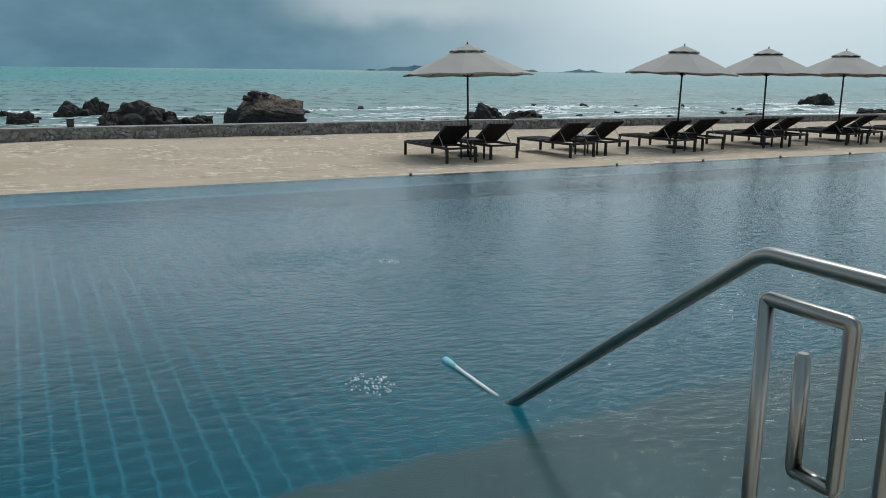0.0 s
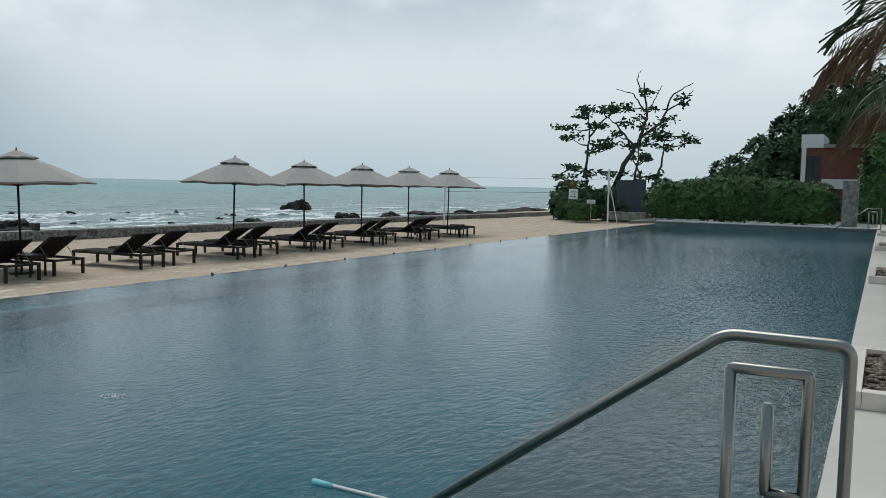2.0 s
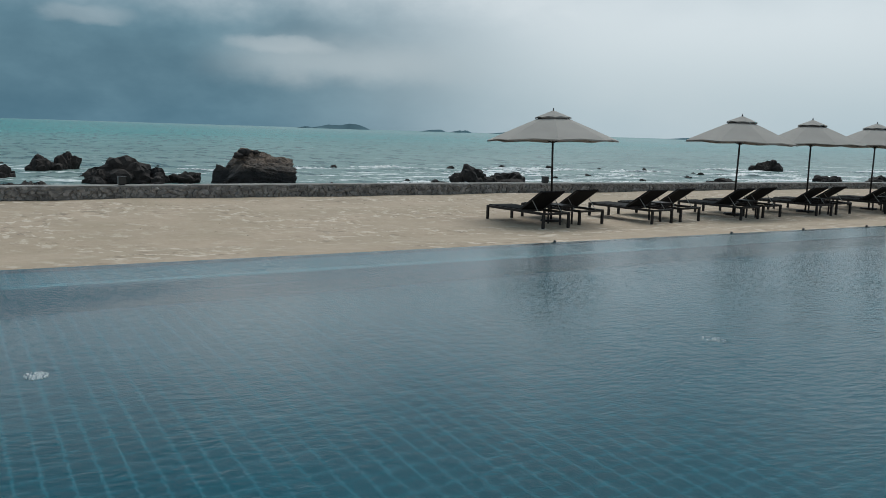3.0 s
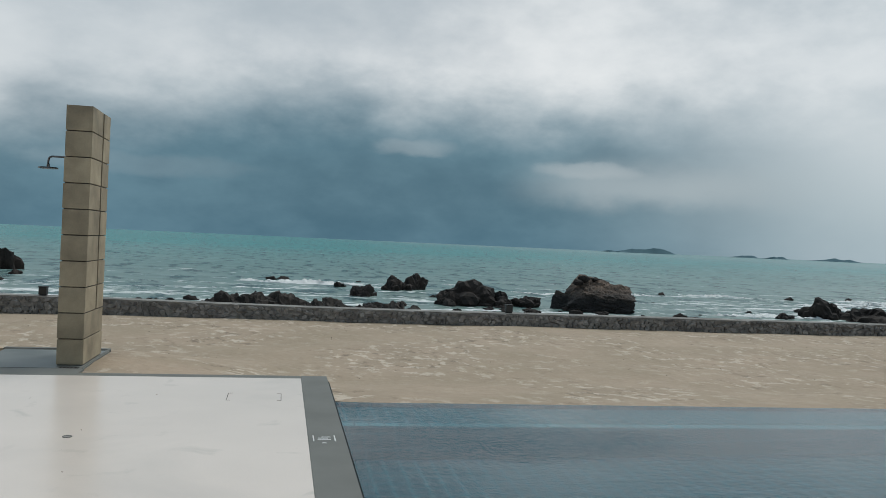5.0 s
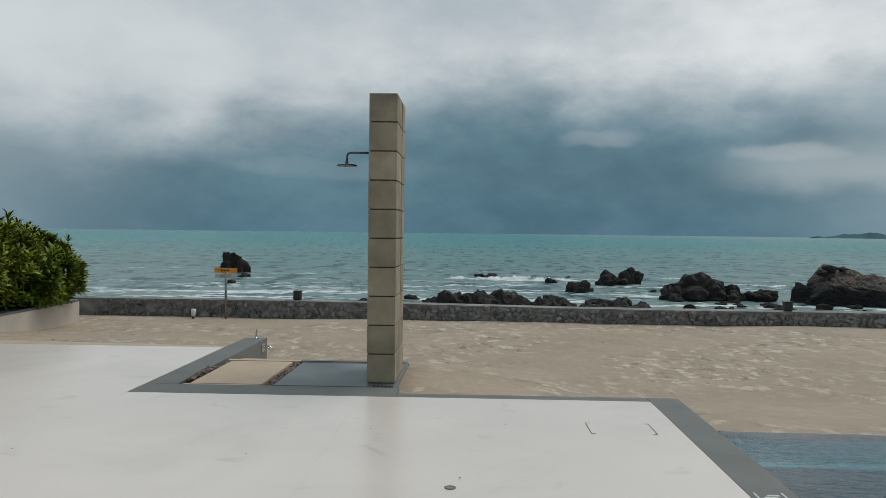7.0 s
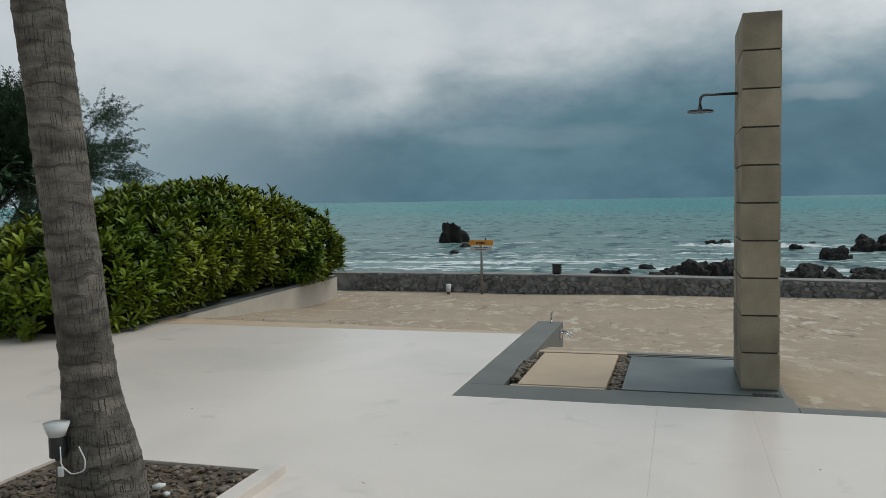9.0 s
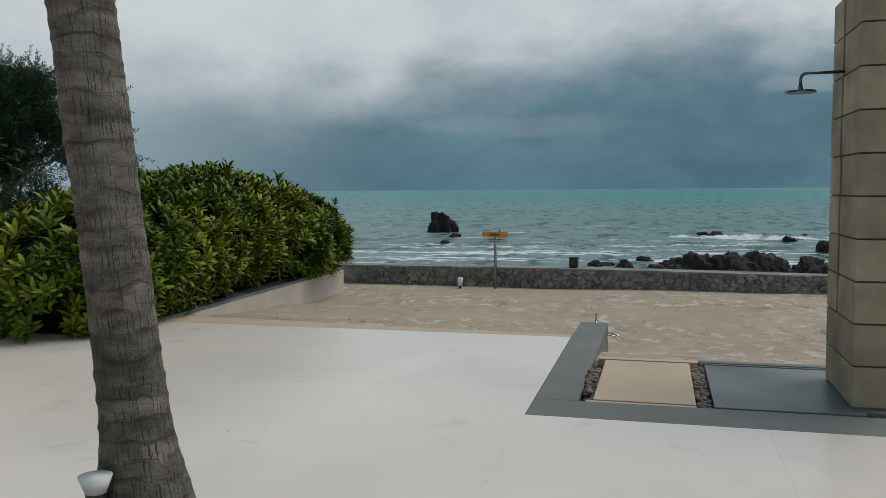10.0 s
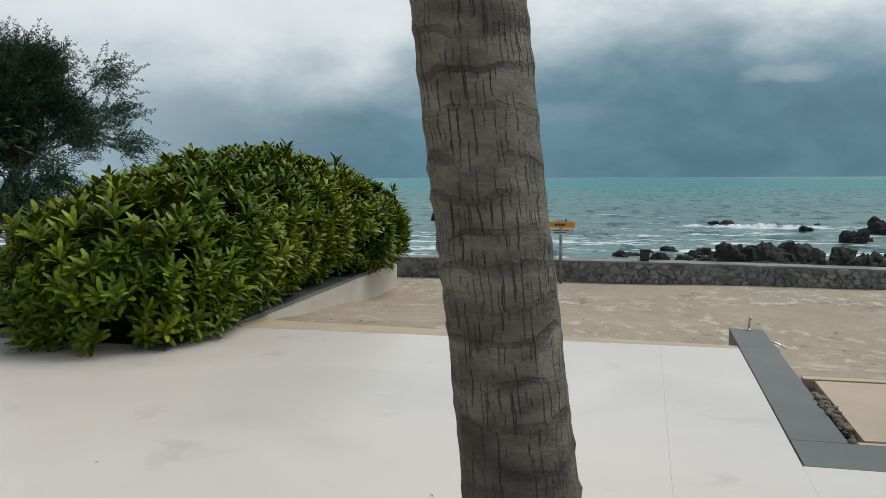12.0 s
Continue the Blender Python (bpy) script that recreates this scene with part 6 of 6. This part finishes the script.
lobed(slope, [(0, 9.2, 0.6, 2, 1.6, 1.8), (0, 7.4, 1.2, 2.2, 1.8, 2.6), (0.5, 5.6, 1.8, 2.4, 1.8, 3.4), (1, 4.0, 2.6, 2.6, 1.7, 4.2), (1.2, 2.4, 3.2, 2.6, 1.7, 5.4), (1.4, 0.9, 3.6, 2.4, 1.4, 6.0), (2, -1.2, 3.5, 3, 2.2, 6.2), (2, -4, 3.2, 3, 3, 6.5), (1, -8, 3, 3, 3.5, 6.5), (-3, 4.6, 0.6, 1.6, 2.0, 2.3), (-3, 2.0, 0.6, 1.6, 1.8, 2.0)],
      M_DARKLEAF, M_DARKLEAF, 5200, 7, 0.5, 0.16, shrink=0.8)
house = empty("house", (52, 1.5, -0.1), "red-brown rendered house with white parapet behind the hedge", "house")
part("wall", box(0, -4.0, 0, 5, 2.9, 4.0), M_REDWALL, house)
part("parapet", box(-0.15, 1.9, 4.003, 5.2, 3.05, 4.75), M_WHITE, house)
part("corner_pier", box(-0.12, 2.78, 0, -0.003, 3.02, 4.0), M_WHITE, house)
part("roof", box(-0.3, -4.2, 4.003, 5.3, 1.87, 4.2), M_WALLMORTAR, house, "flat grey roof slab")
part("lower_band", box(-0.2, -0.2, 1.7, -0.003, 1.9, 2.25), M_WHITE, house)
win = part("window", box(-0.04, 2.0, 2.0, -0.003, 2.75, 3.55), M_GLASSDARK, house)
part("frame", box(-0.05, 2.36, 2.0, -0.041, 2.40, 3.55), M_FRAME, win)
lobed(empty("tall_shrub", (49.6, 0.2, -0.1), "tall dense green shrub in front of the house", "bush"), [(0, -0.2, 2.0, 0.9, 1.3, 2.9), (0.3, -2.6, 2.4, 1.0, 1.9, 3.6), (0.2, 0.6, 0.9, 0.8, 0.8, 1.5)], M_HEDGE, M_DARKLEAF, 1400, 8, 0.34, 0.12)
pil = empty("gate_pillar", (41.5, 1.55, DECK_LOW), "plain grey concrete pillar beside the hedge", "pillar")
part("shaft", box(-0.25, -0.32, 0, 0.25, 0.32, 2.1), M_WALLMORTAR, pil, bevel=0.01)
scr = empty("screen_panel", (45.5, 12.5, -0.3), "slate-blue screen panel among the shore trees", "screen")
part("panel", box(-0.04, -0.8, 0.35, 0.04, 0.8, 2.15), M_DARKPANEL, scr)
for y in (-0.75, 0.75):
    part("post", box(-0.03, y - 0.03, 0, 0.03, y + 0.03, 0.35), M_FRAME, scr)
lw = empty("low_wall", (44.3, 12.3, -0.32), "short low grey stone wall at the sand's end", "wall")
part("wall_body", box(-0.2, -1.1, 0, 0.2, 1.1, 0.45), M_WALLMORTAR, lw, bevel=0.02)
lobed(empty("round_bush", (43.4, 14.7, -0.35), "small round clipped green bush at the sand's end", "bush"), [(0, 0, 0.5, 0.7, 0.8, 0.55)], M_HEDGE, M_DARKLEAF, 260, 8, 0.14, 0.06)
for y, z, w, h in ((14.95, 1.05, 0.5, 0.55), (13.95, 0.85, 0.45, 0.2)):
    nb = empty("notice_board", (43.0, y, -0.4), "small white notice board on a post", "sign")
    part("board", box(-0.01, -w / 2, z + 0.1, 0.01, w / 2, z + 0.1 + h), M_WHITE, nb)
    part("post", box(-0.02, -0.02, 0, 0.02, 0.02, z + 0.1), M_STEEL, nb)
    for k in range(3):
        part("text_bar", box(-0.014, -w * 0.35, z + 0.1 + h * (0.25 + 0.22 * k), -0.011, w * 0.3, z + 0.1 + h * (0.31 + 0.22 * k)), M_BLACK, nb)
buoy = empty("orange_float", (46.0, 16.0, 1.55), "round orange float hung in the shore tree", "float")
bm = bmesh.new()
bmesh.ops.create_uvsphere(bm, u_segments=16, v_segments=10, radius=0.22)
part("ball", bm, M_ORANGE, buoy, smooth=True)
part("rope", rod((0, 0, 0.2), (0, 0, 0.8), 0.01), M_BLACK, buoy)

net = empty("beach_net", (0, 0, 0), "beach volleyball posts with a white net tape", "volleyball net")
for x, y, h in ((37.6, 11.4, 2.7), (31.0, 16.4, 2.4)):
    part("post", rod((x, y, -0.45), (x, y, -0.45 + h), 0.04, 0.04, 10), M_WHITE, net)
part("tape", beam((37.6, 11.4, 1.76), (31.0, 16.4, 1.70), 0.05, 0.012), M_WHITE, net)
part("stay", rod((37.6, 11.4, 1.75), (38.2, 11.1, -0.3), 0.02, 0.02, 6), M_WHITE, net)
part("cord", rod((37.6, 11.4, 1.15), (31.0, 16.4, 1.1), 0.008, 0.008, 5), M_BLACK, net)

end_cop = empty("trim_pool_end", (0, 0, 0), "white stone coping across the pool's far end", "coping", kind="structure")
part("coping", box(POOL_X1, 0.43, -0.148, POOL_X1 + 0.3, 9.80, -0.10), M_WHITE, end_cop)
copy_thing(rail, pose(38.4, -0.31, 0.035))


# ---------------------------------------------------------------- poolside: beds, loungers, palms, cabanas
for x0, x1 in ((6.99, 9.0), (16.5, 18.75), (26.0, 28.2), (35.0, 37.2)):
    pb = empty("pebble_bed", (0, 0, DECK_LOW), "raised pale kerb bed filled with dark pebbles", "planting bed", "beds along the pool")
    part("kerb", box(x0, 0.28, 0.0, x1, 0.38, 0.13), M_DECK, pb, bevel=0.006)
    part("kerb", box(x0, -2.6, 0.0, x0 + 0.12, 0.277, 0.13), M_DECK, pb, bevel=0.006)
    part("kerb", box(x1 - 0.12, -2.6, 0.0, x1, 0.277, 0.13), M_DECK, pb, bevel=0.006)
    part("soil", box(x0 + 0.12, -2.6, 0.0, x1 - 0.12, 0.277, 0.07), M_SOIL, pb)
    if x0 < 20:
        pebble_strip(pb, x0 + 0.14, x1 - 0.14, -2.3, 0.26, 0.08, 1500 if x0 < 10 else 700, 0.035)

for k in range(8):
    copy_thing(flat_l, pose(9.95 + 0.8 * k, -1.17, DECK_LOW, 0, 0, random.uniform(-1, 1)))
for k in range(8):
    copy_thing(flat_l, pose(19.6 + 0.8 * k, -1.17, DECK_LOW, 0, 0, random.uniform(-1, 1)))
for x, y, h, ln, seed in ((18.0, -0.8, 4.7, 3.1, 51), (27.3, -0.9, 4.1, 3.4, 52), (36.2, -1.1, 5.0, 2.7, 53), (27.5, -3.8, 5.4, 2.9, 54)):
    pt = palm_trunk("palm_tree", (x, y, DECK_LOW), (0.15, -0.1), h, 0.2, 0.13, "coconut palm with drooping fronds by the pool")
    crown(pt, (0.15, -0.1, h), 13, ln, seed, 4, 1.25, aim=radians(108))


def cabana(x, y):
    c = empty("cabana", (x, y, DECK_LOW), "white fabric cabana with dark posts beside the pool", "cabana", "cabanas")
    for px in (-1.2, 1.2):
        for py in (-1.2, 1.2):
            part("post", box(px - 0.05, py - 0.05, 0, px + 0.05, py + 0.05, 2.2), M_FRAME, c)
    bm = bmesh.new()
    v = [bm.verts.new(p) for p in ((-1.4, -1.4, 2.2), (1.4, -1.4, 2.2), (1.4, 1.4, 2.2), (-1.4, 1.4, 2.2), (0, 0, 2.75))]
    for k in range(4):
        bm.faces.new((v[k], v[(k + 1) % 4], v[4]))
    bm.faces.new(v[3::-1])
    part("roof", bm, M_CANVAS, c)
    part("back_curtain", box(-1.2, -1.25, 0.1, 1.2, -1.2, 2.2), M_WHITE, c)
    part("daybed", box(-0.9, -1.1, 0.12, 0.9, 0.5, 0.45), M_WHITE, c, bevel=0.04)
    return c


for x in (29.5, 33.0, 37.5):
    cabana(x, -3.6)


def bubbles(x, y, r, n):
    """A little raft of air bubbles over a floor inlet."""
    verts, faces = [], []
    base = bmesh.new()
    bmesh.ops.create_icosphere(base, subdivisions=1, radius=1.0)
    bv, bf = [v.co.copy() for v in base.verts], [[v.index for v in f.verts] for f in base.faces]
    base.free()
    for _ in range(n):
        a, d, q = random.uniform(0, 6.3), r * math.sqrt(random.random()), random.uniform(0.002, 0.008)
        c = Vector((x + d * math.cos(a), y + 1.3 * d * math.sin(a), WATER + 0.001))
        k = len(verts)
        verts += [tuple(c + v * q) for v in bv]
        faces += [[k + i for i in f] for f in bf]
    return raw("bubbles", verts, faces, M_FOAM, None, True, "white raft of bubbles on the pool water", "bubbles", "stuff")


bubbles(3.42, 2.70, 0.12, 90)
bubbles(-0.25, 6.4, 0.07, 120)
bubbles(4.6, 5.2, 0.08, 60)
